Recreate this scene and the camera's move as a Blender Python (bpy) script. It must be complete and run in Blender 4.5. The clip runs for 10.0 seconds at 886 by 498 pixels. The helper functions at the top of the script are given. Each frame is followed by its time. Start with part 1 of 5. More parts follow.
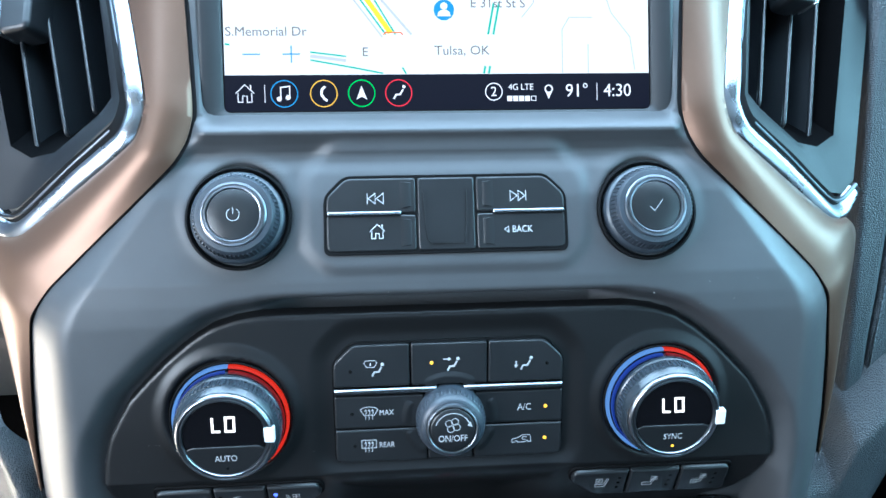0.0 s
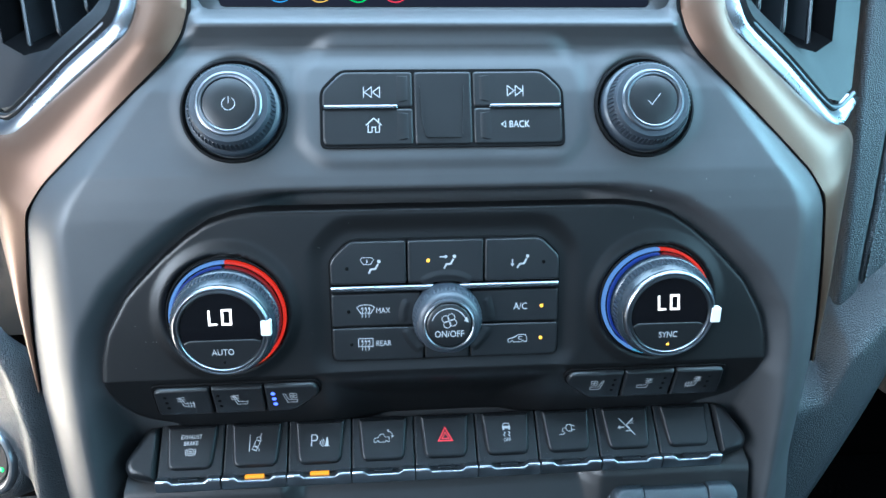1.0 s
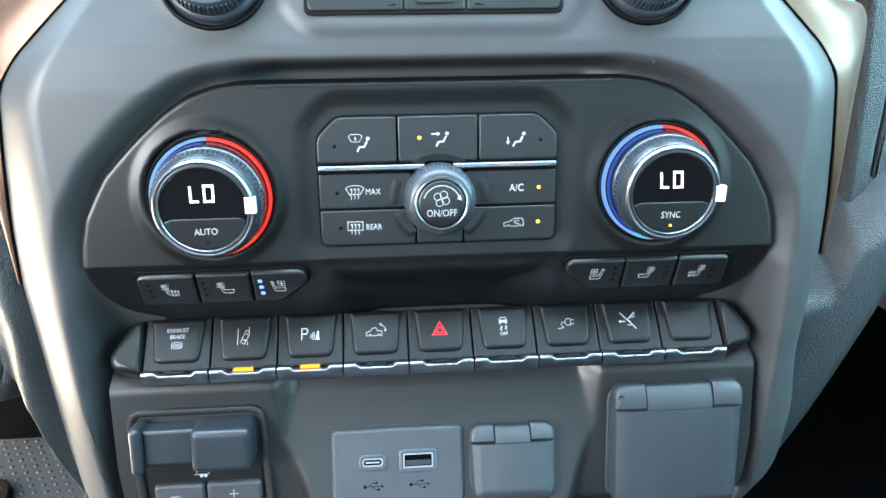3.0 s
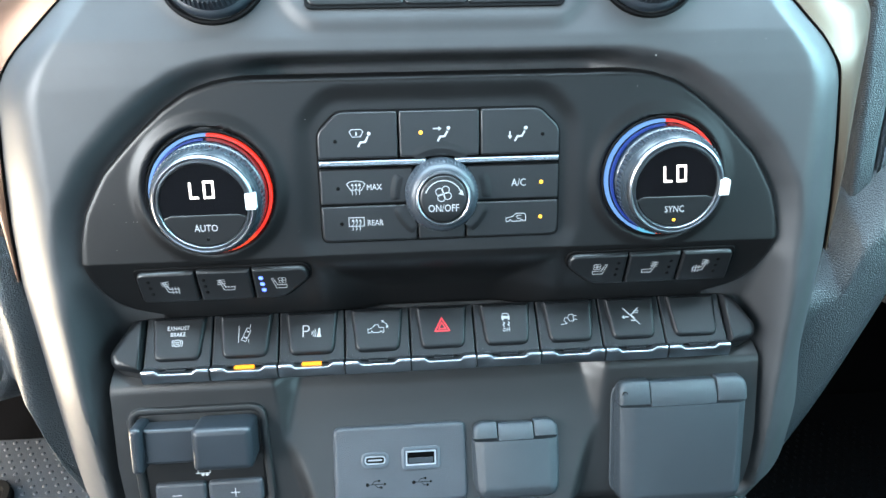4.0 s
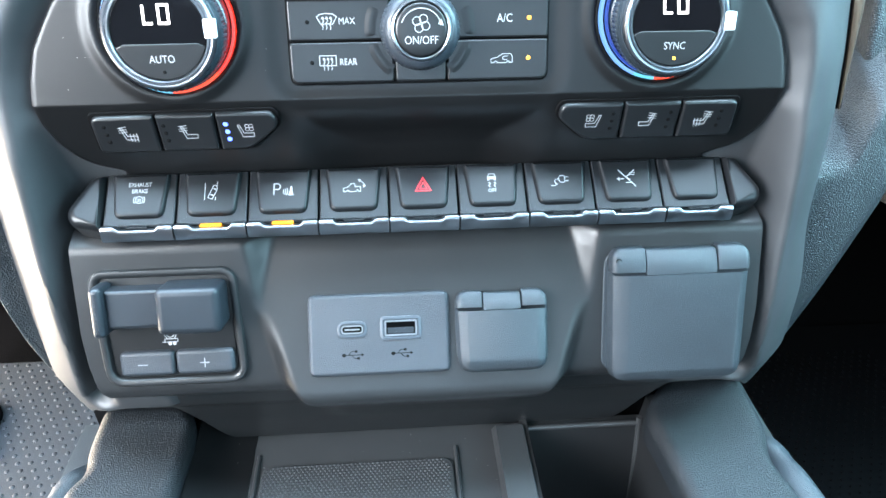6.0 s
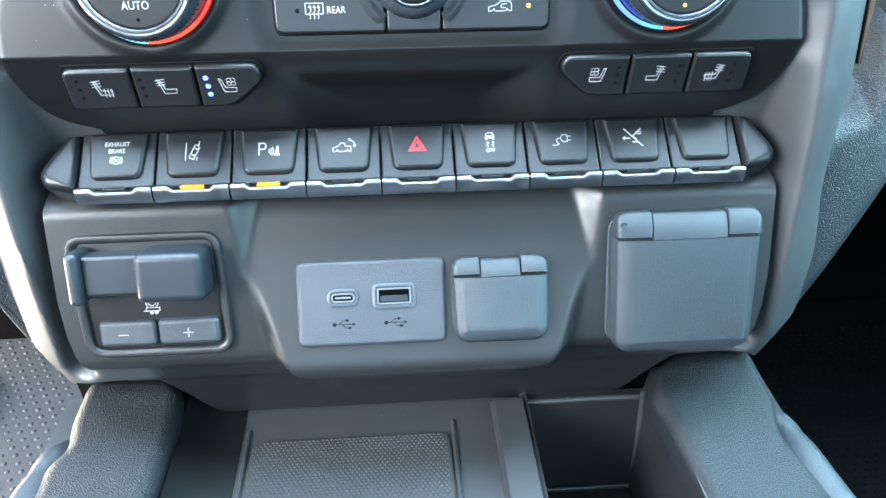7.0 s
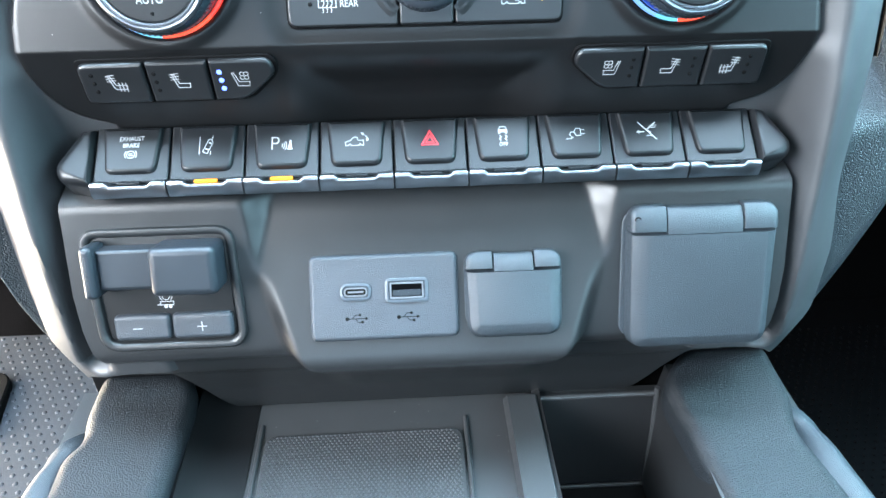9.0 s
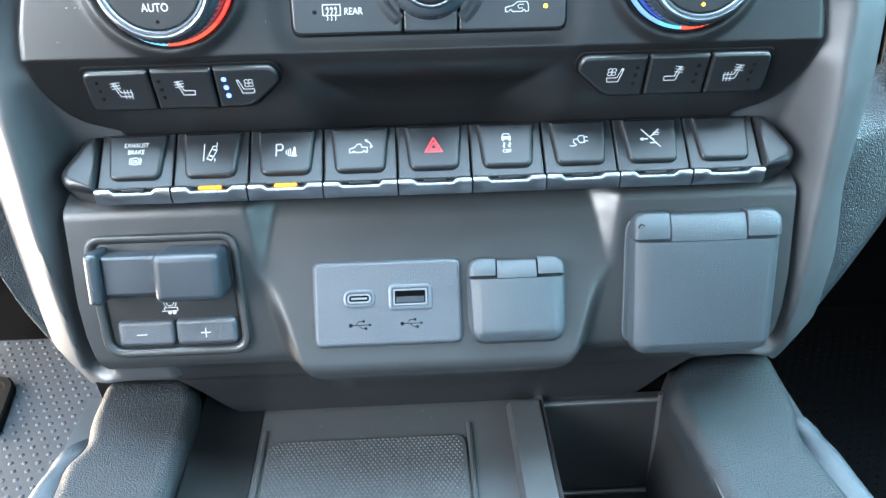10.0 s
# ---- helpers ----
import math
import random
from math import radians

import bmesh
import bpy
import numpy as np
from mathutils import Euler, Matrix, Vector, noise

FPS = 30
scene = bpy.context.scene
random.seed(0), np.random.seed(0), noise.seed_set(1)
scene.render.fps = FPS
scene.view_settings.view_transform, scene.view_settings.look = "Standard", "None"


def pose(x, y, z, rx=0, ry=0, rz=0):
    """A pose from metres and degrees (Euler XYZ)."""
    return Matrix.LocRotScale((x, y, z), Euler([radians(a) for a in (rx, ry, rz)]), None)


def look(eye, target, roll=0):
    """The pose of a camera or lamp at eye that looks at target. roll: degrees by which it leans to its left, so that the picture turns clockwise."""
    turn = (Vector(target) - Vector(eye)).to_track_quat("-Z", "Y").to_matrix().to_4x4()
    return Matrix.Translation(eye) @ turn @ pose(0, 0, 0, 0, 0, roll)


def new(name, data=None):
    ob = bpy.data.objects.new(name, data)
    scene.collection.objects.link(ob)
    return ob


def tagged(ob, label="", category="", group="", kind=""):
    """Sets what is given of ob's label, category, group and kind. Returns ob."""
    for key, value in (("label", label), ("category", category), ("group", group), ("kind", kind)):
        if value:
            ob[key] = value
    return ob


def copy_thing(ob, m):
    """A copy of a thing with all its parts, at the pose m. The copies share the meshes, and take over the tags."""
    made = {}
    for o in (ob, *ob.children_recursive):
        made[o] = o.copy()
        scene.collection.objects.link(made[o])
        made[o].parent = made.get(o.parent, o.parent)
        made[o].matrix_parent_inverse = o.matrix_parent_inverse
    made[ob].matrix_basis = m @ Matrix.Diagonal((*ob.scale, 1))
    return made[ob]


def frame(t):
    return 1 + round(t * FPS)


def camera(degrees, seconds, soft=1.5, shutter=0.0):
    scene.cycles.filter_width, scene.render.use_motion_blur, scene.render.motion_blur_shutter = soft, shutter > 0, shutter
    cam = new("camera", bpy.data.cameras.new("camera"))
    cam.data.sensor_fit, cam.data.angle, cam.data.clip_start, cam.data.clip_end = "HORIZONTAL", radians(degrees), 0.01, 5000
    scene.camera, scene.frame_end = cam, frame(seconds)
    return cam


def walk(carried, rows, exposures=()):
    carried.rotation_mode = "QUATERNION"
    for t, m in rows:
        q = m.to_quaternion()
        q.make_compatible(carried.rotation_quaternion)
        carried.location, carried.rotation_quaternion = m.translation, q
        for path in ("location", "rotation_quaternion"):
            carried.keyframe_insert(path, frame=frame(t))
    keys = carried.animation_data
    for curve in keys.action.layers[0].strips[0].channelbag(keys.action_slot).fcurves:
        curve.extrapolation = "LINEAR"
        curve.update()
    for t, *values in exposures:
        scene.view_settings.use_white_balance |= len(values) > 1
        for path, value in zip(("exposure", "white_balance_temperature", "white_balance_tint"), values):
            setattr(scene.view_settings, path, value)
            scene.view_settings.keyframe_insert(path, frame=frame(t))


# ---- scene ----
cam = camera(63.0, 10.0)
METRES, EYE, TILT, LEAN, TURN = 0.1625, 0.35, -28.0, -0.8, -4.5
X0, Y0 = -0.0238, 0.0
ROWS = [
    (0.0, 0.0, 0.0, 0.0, 0.0, 0.0, -0.0),
    (0.5, 0.0029, -0.0032, -0.006, -0.07, -0.43, -0.0),
    (0.6, 0.0028, -0.0031, -0.016, -0.078, -0.489, -0.0045),
    (0.7, 0.0026, -0.0027, -0.0421, -0.0988, -0.6424, -0.0162),
    (0.8, 0.0023, -0.0021, -0.0801, -0.1292, -0.8666, -0.0333),
    (0.9, 0.0019, -0.0013, -0.1335, -0.1718, -1.1805, -0.0572),
    (1.0, 0.0014, -0.0002, -0.2064, -0.23, -1.61, -0.09),
    (1.1, 0.0078, 0.0102, -0.2679, -0.2145, -1.9386, -0.1086),
    (1.2, 0.0127, 0.0183, -0.3155, -0.2025, -2.193, -0.123),
    (1.3, 0.0166, 0.0247, -0.3532, -0.193, -2.3944, -0.1344),
    (1.4, 0.0199, 0.0301, -0.385, -0.185, -2.564, -0.144),
    (1.5, 0.022, 0.0335, -0.4048, -0.18, -2.67, -0.15),
    (2.0, 0.0283, 0.0452, -0.4292, -0.11, -3.28, -0.08),
    (2.5, 0.0328, 0.0558, -0.435, 0.05, -3.63, 0.08),
    (4.0, 0.0262, 0.0797, -0.455, 0.11, -3.63, 0.59),
    (4.5, 0.0395, 0.067, -0.4409, 0.18, -3.65, 0.61),
    (5.0, 0.0412, 0.0641, -0.4427, 0.35, -4.06, 0.54),
    (5.1, 0.0419, 0.065, -0.4466, 0.3545, -4.0897, 0.5373),
    (5.2, 0.0431, 0.0664, -0.453, 0.362, -4.1392, 0.5328),
    (5.3, 0.0462, 0.07, -0.4692, 0.3807, -4.263, 0.5216),
    (5.4, 0.0531, 0.0782, -0.506, 0.4235, -4.5451, 0.4959),
    (5.5, 0.0655, 0.0928, -0.5718, 0.5, -5.05, 0.45),
    (5.6, 0.0714, 0.1201, -0.6208, 0.5343, -5.4046, 0.4328),
    (5.7, 0.0758, 0.1406, -0.6575, 0.56, -5.67, 0.42),
    (5.8, 0.0792, 0.1564, -0.6858, 0.5798, -5.8746, 0.4101),
    (5.9, 0.0826, 0.1721, -0.7141, 0.5996, -6.0792, 0.4002),
    (6.0, 0.0861, 0.1884, -0.7433, 0.62, -6.29, 0.39),
    (6.1, 0.0885, 0.2063, -0.7529, 0.6488, -6.596, 0.4116),
    (6.2, 0.0905, 0.2202, -0.7604, 0.6712, -6.834, 0.4284),
    (7.5, 0.0997, 0.2879, -0.7968, 0.78, -7.99, 0.51),
    (8.0, 0.0928, 0.2867, -0.8005, 1.06, -7.96, 0.54),
    (8.5, 0.0942, 0.2805, -0.8073, 1.45, -7.92, 0.55),
    (9.0, 0.0995, 0.281, -0.8069, 1.74, -7.87, 0.56),
    (9.5, 0.0983, 0.2837, -0.8062, 1.93, -7.78, 0.63),
    (10.0, 0.0982, 0.2801, -0.7992, 1.98, -7.58, 0.51),
]
walk(cam, [(t, pose(X0, Y0, EYE, TILT, LEAN, TURN) @ pose(METRES * x, METRES * y, METRES * z, 90 + pitch, roll, yaw)) for t, x, y, z, yaw, pitch, roll in ROWS],
     exposures=[(0.0, 0.20, 5450, 9), (0.6, 0.21, 5450, 9), (1.0, 0.17, 5450, 9), (1.6, 0.80, 6200, 10), (5.0, 0.92, 6200, 10), (5.5, 1.12, 6120, 10), (6.0, 1.38, 6020, 11), (6.6, 1.50, 5980, 11), (10.0, 1.52, 5980, 11)])

# ---------------------------------------------------------------- light
world = bpy.data.worlds.new("sky")
scene.world = world
world.use_nodes = True
wn, wl = world.node_tree.nodes, world.node_tree.links
sky = wn.new("ShaderNodeTexSky")
sky.sky_type, sky.sun_disc = "NISHITA", False
sky.sun_elevation, sky.sun_rotation = radians(55), radians(215)
wl.new(sky.outputs[0], wn["Background"].inputs[0])
wn["Background"].inputs[1].default_value = 0.06

sun = new("sun", bpy.data.lights.new("sun", "SUN"))
sun.data.energy, sun.data.angle, sun.data.color = 3.0, radians(0.5), (1.0, 0.95, 0.88)
sun.matrix_world = look((-2, -3, 5), (0, 0, 0))


def window_light(name, eye, target, sx, sy, power, color):
    lamp = new(name, bpy.data.lights.new(name, "AREA"))
    lamp.data.shape, lamp.data.size, lamp.data.size_y = "RECTANGLE", sx, sy
    lamp.data.energy, lamp.data.color = power, color
    lamp.matrix_world = look(eye, target)


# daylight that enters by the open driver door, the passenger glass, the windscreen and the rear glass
window_light("driver_door_light", (-0.78, 0.39, -0.17), (-0.1, 0.23, 0.0), 0.46, 0.40, 12.0, (1.0, 0.82, 0.60))
window_light("passenger_window_light", (0.78, 0.33, 0.47), (0.1, 0.26, 0.2), 0.52, 0.50, 17.5, (0.44, 0.84, 0.93))
window_light("windscreen_light", (0.0, 0.44, 0.70), (0.0, 0.44 - 0.43, 0.70 - 0.90), 1.3, 0.80, 49.0, (0.63, 0.85, 0.98))
# two unseen lamps added behind the camera to brighten the faces towards it
window_light("driver_side_fill_light", (-0.78, -0.30, 0.48), (-0.05, 0.20, 0.05), 0.55, 0.46, 19.0, (0.93, 0.96, 0.95))
window_light("passenger_side_fill_light", (0.78, -0.40, 0.44), (0.05, 0.22, 0.10), 0.55, 0.50, 4.5, (0.50, 0.84, 0.94))
window_light("rear_window_light", (0.0, -1.55, 0.66), (0.0, 0.0, 0.3), 1.2, 0.30, 5.0, (0.62, 0.85, 1.0))


# ---------------------------------------------------------------- materials
def material(name, color, rough, metal=0.0, vary=0.15, grain=1500.0, bump=0.05, spots=60.0, coat=0.0, ior=1.5, gloss=0.5):
    """Painted or moulded surface: colour and gloss vary at two scales, with a fine relief. Scales are per metre."""
    m = bpy.data.materials.new(name)
    m.use_nodes = True
    n, l = m.node_tree.nodes, m.node_tree.links
    b = n["Principled BSDF"]
    b.inputs["Metallic"].default_value, b.inputs["IOR"].default_value = metal, ior
    b.inputs["Specular IOR Level"].default_value = gloss
    b.inputs["Coat Weight"].default_value, b.inputs["Coat Roughness"].default_value = coat, 0.08
    tc = n.new("ShaderNodeTexCoord")
    big, fine = n.new("ShaderNodeTexNoise"), n.new("ShaderNodeTexNoise")
    big.inputs["Scale"].default_value, big.inputs["Detail"].default_value = spots, 4.0
    fine.inputs["Scale"].default_value, fine.inputs["Detail"].default_value = grain, 2.0
    for t in (big, fine):
        l.new(tc.outputs["Object"], t.inputs["Vector"])
    ramp = n.new("ShaderNodeMapRange")
    ramp.inputs[3].default_value, ramp.inputs[4].default_value = 1 - vary, 1 + vary
    l.new(big.outputs["Fac"], ramp.inputs[0])
    mix = n.new("ShaderNodeVectorMath")
    mix.operation = "SCALE"
    mix.inputs[0].default_value = color
    l.new(ramp.outputs[0], mix.inputs["Scale"])
    l.new(mix.outputs[0], b.inputs["Base Color"])
    rr = n.new("ShaderNodeMapRange")
    rr.inputs[3].default_value, rr.inputs[4].default_value = max(0.02, rough - 0.05), rough + 0.05
    l.new(big.outputs["Fac"], rr.inputs[0])
    l.new(rr.outputs[0], b.inputs["Roughness"])
    if bump:
        bp = n.new("ShaderNodeBump")
        bp.inputs["Strength"].default_value, bp.inputs["Distance"].default_value = bump, 0.0004
        l.new(fine.outputs["Fac"], bp.inputs["Height"])
        l.new(bp.outputs[0], b.inputs["Normal"])
    return m


def grained(name, color, rough, scale, depth, vary=0.15, gloss=0.35):
    """Plastic or vinyl with a pressed leather grain."""
    m = material(name, color, rough, vary=vary, bump=0, gloss=gloss)
    n, l = m.node_tree.nodes, m.node_tree.links
    tc = n.new("ShaderNodeTexCoord")
    warp = n.new("ShaderNodeTexNoise")
    warp.inputs["Scale"].default_value = scale * 0.6
    add = n.new("ShaderNodeMixRGB")
    add.inputs[0].default_value = 0.0002
    l.new(tc.outputs["Object"], warp.inputs["Vector"])
    l.new(tc.outputs["Object"], add.inputs[1])
    l.new(warp.outputs["Color"], add.inputs[2])
    cell = n.new("ShaderNodeTexVoronoi")
    cell.feature = "F1"
    cell.inputs["Scale"].default_value = scale
    l.new(add.outputs[0], cell.inputs["Vector"])
    bp = n.new("ShaderNodeBump")
    bp.invert = True
    bp.inputs["Strength"].default_value, bp.inputs["Distance"].default_value = depth, 0.0006
    l.new(cell.outputs["Distance"], bp.inputs["Height"])
    l.new(bp.outputs[0], n["Principled BSDF"].inputs["Normal"])
    return m


def glow(name, color, strength, rough=0.3):
    m = bpy.data.materials.new(name)
    m.use_nodes = True
    b = m.node_tree.nodes["Principled BSDF"]
    b.inputs["Base Color"].default_value = (*[c * 0.04 for c in color], 1)
    b.inputs["Roughness"].default_value = rough
    b.inputs["Emission Color"].default_value = (*color, 1)
    b.inputs["Emission Strength"].default_value = strength
    return m


M_FASCIA = material("satin_charcoal_plastic", (0.037, 0.0385, 0.041), 0.46, grain=2500, bump=0.06, gloss=0.42)
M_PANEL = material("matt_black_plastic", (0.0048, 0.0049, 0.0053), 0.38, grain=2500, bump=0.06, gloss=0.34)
M_LOWER = material("soft_black_plastic", (0.0118, 0.0123, 0.0131), 0.38, grain=2300, bump=0.12, gloss=0.46)
M_VANE = material("vane_plastic", (0.007, 0.008, 0.0095), 0.36, gloss=0.45)
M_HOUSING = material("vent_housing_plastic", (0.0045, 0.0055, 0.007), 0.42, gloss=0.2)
# near-black colour holds the shade inside the vent ducts and the port slot
M_SHADE_BLACK = material("duct_shade_black", (0.0012, 0.0012, 0.0014), 0.9, gloss=0.02, bump=0)
M_BUTTON = material("button_plastic", (0.007, 0.0076, 0.0086), 0.36, grain=2500, bump=0.05, gloss=0.46)
M_BEZEL = material("matt_bezel_plastic", (0.010, 0.0105, 0.0115), 0.5, gloss=0.3)
M_DARK = material("black_gap_plastic", (0.003, 0.003, 0.0033), 0.7, gloss=0.08)
M_GREY = material("slate_grey_plastic", (0.028, 0.033, 0.040), 0.40, grain=2400, bump=0.7, gloss=0.4)
M_LID = material("blue_grey_cover_plastic", (0.023, 0.0285, 0.034), 0.40, grain=2500, bump=0.65, gloss=0.42)
M_CHROME = material("chrome", (0.29, 0.31, 0.335), 0.28, metal=1.0, vary=0.05, bump=0.01)
M_STRIP = material("dark_polished_strip", (0.23, 0.245, 0.265), 0.24, metal=1.0, vary=0.06, bump=0.02)
M_SATIN = material("satin_silver", (0.23, 0.245, 0.27), 0.3, metal=1.0, vary=0.06, bump=0.02)
M_BRONZE = material("bronze_lacquer", (0.108, 0.062, 0.041), 0.37, metal=0.62, vary=0.06, grain=3500, bump=0.02, gloss=0.4)
M_GLOSS = material("gloss_black", (0.004, 0.004, 0.005), 0.07, vary=0.05, bump=0.0)
M_LEATHER = grained("grained_black_vinyl", (0.015, 0.019, 0.0225), 0.40, 1500, 0.7, gloss=0.4)
M_ARM = grained("pebbled_console_vinyl", (0.0095, 0.0116, 0.014), 0.45, 1600, 0.7, gloss=0.33)
M_RUBBER = material("floor_mat_rubber", (0.028, 0.033, 0.040), 0.62, bump=0.3, grain=900, gloss=0.3)
# near-black: the shade of the footwells is put into this colour
M_FOOTWELL_SHADE = material("shaded_footwell_black", (0.0022, 0.0022, 0.0025), 0.9, gloss=0.02, bump=0.5, grain=700)
M_CLOTH = material("grey_roof_lining", (0.18, 0.178, 0.17), 0.9, bump=0.4, grain=500)
M_TRAY = material("tray_plastic", (0.029, 0.030, 0.0315), 0.31, bump=0.14, grain=1800, gloss=0.7)
M_INK = material("pale_printed_ink", (0.34, 0.35, 0.36), 0.5, vary=0.03, bump=0)
M_WHITE = material("white_pointer_plastic", (0.66, 0.67, 0.67), 0.4, vary=0.03, bump=0)
M_RED = material("red_printed_ink", (0.60, 0.02, 0.03), 0.4, vary=0.03, bump=0)
M_DUST = material("pale_dust", (0.45, 0.44, 0.42), 0.9, bump=0)
M_NET = material("grip_net_rubber", (0.033, 0.0345, 0.037), 0.42, bump=0.1, gloss=0.45)
M_GREEN = glow("green_light", (0.05, 0.9, 0.2), 1.5)
M_THREAD = material("grey_thread", (0.10, 0.11, 0.12), 0.7)
M_GRIP = material("ribbed_grip_plastic", (0.022, 0.028, 0.036), 0.40, grain=1800, bump=0.15)
M_LIP = material("polished_key_lip", (0.30, 0.315, 0.34), 0.30, metal=1.0, vary=0.03, bump=0)
M_BRAKE = material("dark_lever_plastic", (0.013, 0.0165, 0.021), 0.38, grain=2200, bump=0.12, gloss=0.4)
M_KEYCAP = material("black_key_plastic", (0.006, 0.0068, 0.008), 0.36, grain=2500, bump=0.05, gloss=0.29)
M_FRAME = material("satin_vent_frame", (0.07, 0.076, 0.085), 0.34, metal=1.0, vary=0.06, bump=0.02)
M_STEEL = material("port_steel", (0.34, 0.34, 0.35), 0.3, metal=1.0, vary=0.1, bump=0.02)
M_PORT = material("port_surround_grey", (0.040, 0.048, 0.058), 0.4, bump=0.05)
# black of print and rubber, also the painted shade in the small port
M_DEEP = material("ink_and_shade_black", (0.004, 0.004, 0.004), 0.8, gloss=0.08)
M_AMBER = glow("amber_light", (1.0, 0.36, 0.01), 1.3)
M_BLUE = glow("blue_light", (0.10, 0.17, 1.0), 2.6)
M_COLD = glow("cold_ring_light", (0.20, 0.42, 0.88), 0.55)
M_HOT = glow("hot_ring_light", (1.0, 0.03, 0.008), 0.6)
M_CYAN = glow("pale_cold_ring_light", (0.16, 0.60, 0.85), 0.55)
M_WARM = glow("orange_ring_light", (1.0, 0.065, 0.01), 0.7)
M_DIALGRIP = material("glossy_dial_grip", (0.017, 0.023, 0.029), 0.26, grain=1800, bump=0.06, gloss=0.6)
M_COLD_DIM = glow("cold_tint_light", (0.04, 0.12, 0.9), 0.16)
M_HOT_DIM = glow("hot_tint_light", (0.8, 0.02, 0.03), 0.12)
M_LED = glow("amber_dot_light", (1.0, 0.52, 0.03), 2.0)
M_DIGIT = glow("display_digit", (1.0, 0.93, 0.85), 2.5)


# ---------------------------------------------------------------- mesh helpers (millimetres)
def plane_frame(y, z, a, x=0.0):
    """The pose of a face of the dash: local x to the right, y up along the face, z out of it; a: its lean from upright."""
    s, c = math.sin(radians(a)), math.cos(radians(a))
    return Matrix(((1, 0, 0, x / 1000), (0, s, -c, y / 1000), (0, c, s, z / 1000), (0, 0, 0, 1)))


def thing(name, label, category, m=None, group="", kind=""):
    ob = tagged(new(name), label, category, group, kind)
    ob.empty_display_size = 0.01
    ob.matrix_world = m or Matrix()
    return ob


def part(name, bm, mat, parent, label="", angle=38):
    bmesh.ops.recalc_face_normals(bm, faces=bm.faces)
    bmesh.ops.scale(bm, vec=(0.001, 0.001, 0.001), verts=bm.verts)
    mesh = bpy.data.meshes.new(name)
    bm.to_mesh(mesh)
    bm.free()
    mesh.shade_smooth()
    mesh.set_sharp_from_angle(angle=radians(angle))
    mesh.materials.append(mat)
    ob = new(name, mesh)
    ob.parent = parent
    if label:
        tagged(ob, label)
    return ob


def loft(bm, rings, cap0=True, cap1=True, closed=True):
    rows = [[bm.verts.new(p) for p in r] for r in rings]
    n = len(rows[0])
    for a, b in zip(rows, rows[1:]):
        for i in range(n if closed else n - 1):
            j = (i + 1) % n
            bm.faces.new((a[i], a[j], b[j], b[i]))
    if cap0:
        bm.faces.new(rows[0][::-1])
    if cap1:
        bm.faces.new(rows[-1])
    return rows


def rounded(points, r=1.0, n=4):
    """A closed outline with its corners rounded; a point may carry its own radius."""
    out, k = [], len(points)
    for i in range(k):
        p = Vector(points[i][:2])
        a, b = Vector(points[i - 1][:2]) - p, Vector(points[(i + 1) % k][:2]) - p
        rad = points[i][2] if len(points[i]) > 2 else r
        t = min(rad, a.length * 0.49, b.length * 0.49)
        p0, p1 = p + a.normalized() * t, p + b.normalized() * t
        for s in range(n + 1):
            u = s / n
            out.append(tuple(p0 * (1 - u) ** 2 + p * 2 * u * (1 - u) + p1 * u * u))
    return out


def box_outline(x0, x1, v0, v1, r=1.0, n=4):
    return rounded([(x0, v0), (x1, v0), (x1, v1), (x0, v1)], r, n)


def circle(r, n=48, cx=0.0, cv=0.0):
    return [(cx + r * math.cos(2 * math.pi * i / n), cv + r * math.sin(2 * math.pi * i / n)) for i in range(n)]


def inset(o, d):
    k = len(o)
    area = sum(o[i - 1][0] * o[i][1] - o[i][0] * o[i - 1][1] for i in range(k))
    sgn = 1 if area > 0 else -1
    out = []
    for i in range(k):
        p, a, b = Vector(o[i]), Vector(o[i - 1]), Vector(o[(i + 1) % k])
        e0, e1 = (p - a), (b - p)
        e0 = e0.normalized() if e0.length > 1e-6 else e1.normalized()
        e1 = e1.normalized() if e1.length > 1e-6 else e0
        nrm = Vector((-(e0.y + e1.y), e0.x + e1.x)) * sgn
        ln = nrm.length
        nrm = nrm / ln if ln > 1e-6 else Vector((0, 0))
        m = 1 / max(0.6, ln / 2)
        out.append(tuple(p + nrm * d * m))
    if d > 0:                                   # corners tighter than the inset close up to one point
        back = [(Vector(out[(i + 1) % k]) - Vector(out[i])).dot(Vector(o[(i + 1) % k]) - Vector(o[i])) < 0 for i in range(k)]
        if any(back) and not all(back):
            start = back.index(False) + 1
            i = 0
            while i < k:
                a = (start + i) % k
                run = 0
                while run < k and back[(a + run) % k]:
                    run += 1
                if run:
                    ids = [(a + j) % k for j in range(run + 1)]
                    mean = tuple(sum(out[j][c] for j in ids) / len(ids) for c in (0, 1))
                    for j in ids:
                        out[j] = mean
                i += run + 1
    return out


def slab(bm, o, w0, w1, b=0.6, seg=3, draft=0.0):
    """A plate on outline o, from w0 out to w1, with a rounded front edge."""
    rings = [[(x, v, w0) for x, v in inset(o, -draft)] if draft else [(x, v, w0) for x, v in o]]
    for s in range(seg + 1):
        t = math.pi / 2 * s / seg
        rings.append([(x, v, w1 - b + b * math.sin(t)) for x, v in inset(o, b * (1 - math.cos(t)))])
    rings.append([(x, v, w1) for x, v in inset(o, b + 0.12)])
    loft(bm, rings)
    bmesh.ops.remove_doubles(bm, verts=bm.verts, dist=0.004)
    return bm


def lathe(bm, profile, n=64, cx=0.0, cv=0.0, cap0=True, cap1=True):
    loft(bm, [[(cx + r * math.cos(2 * math.pi * i / n), cv + r * math.sin(2 * math.pi * i / n), w) for i in range(n)] for r, w in profile], cap0, cap1)
    return bm


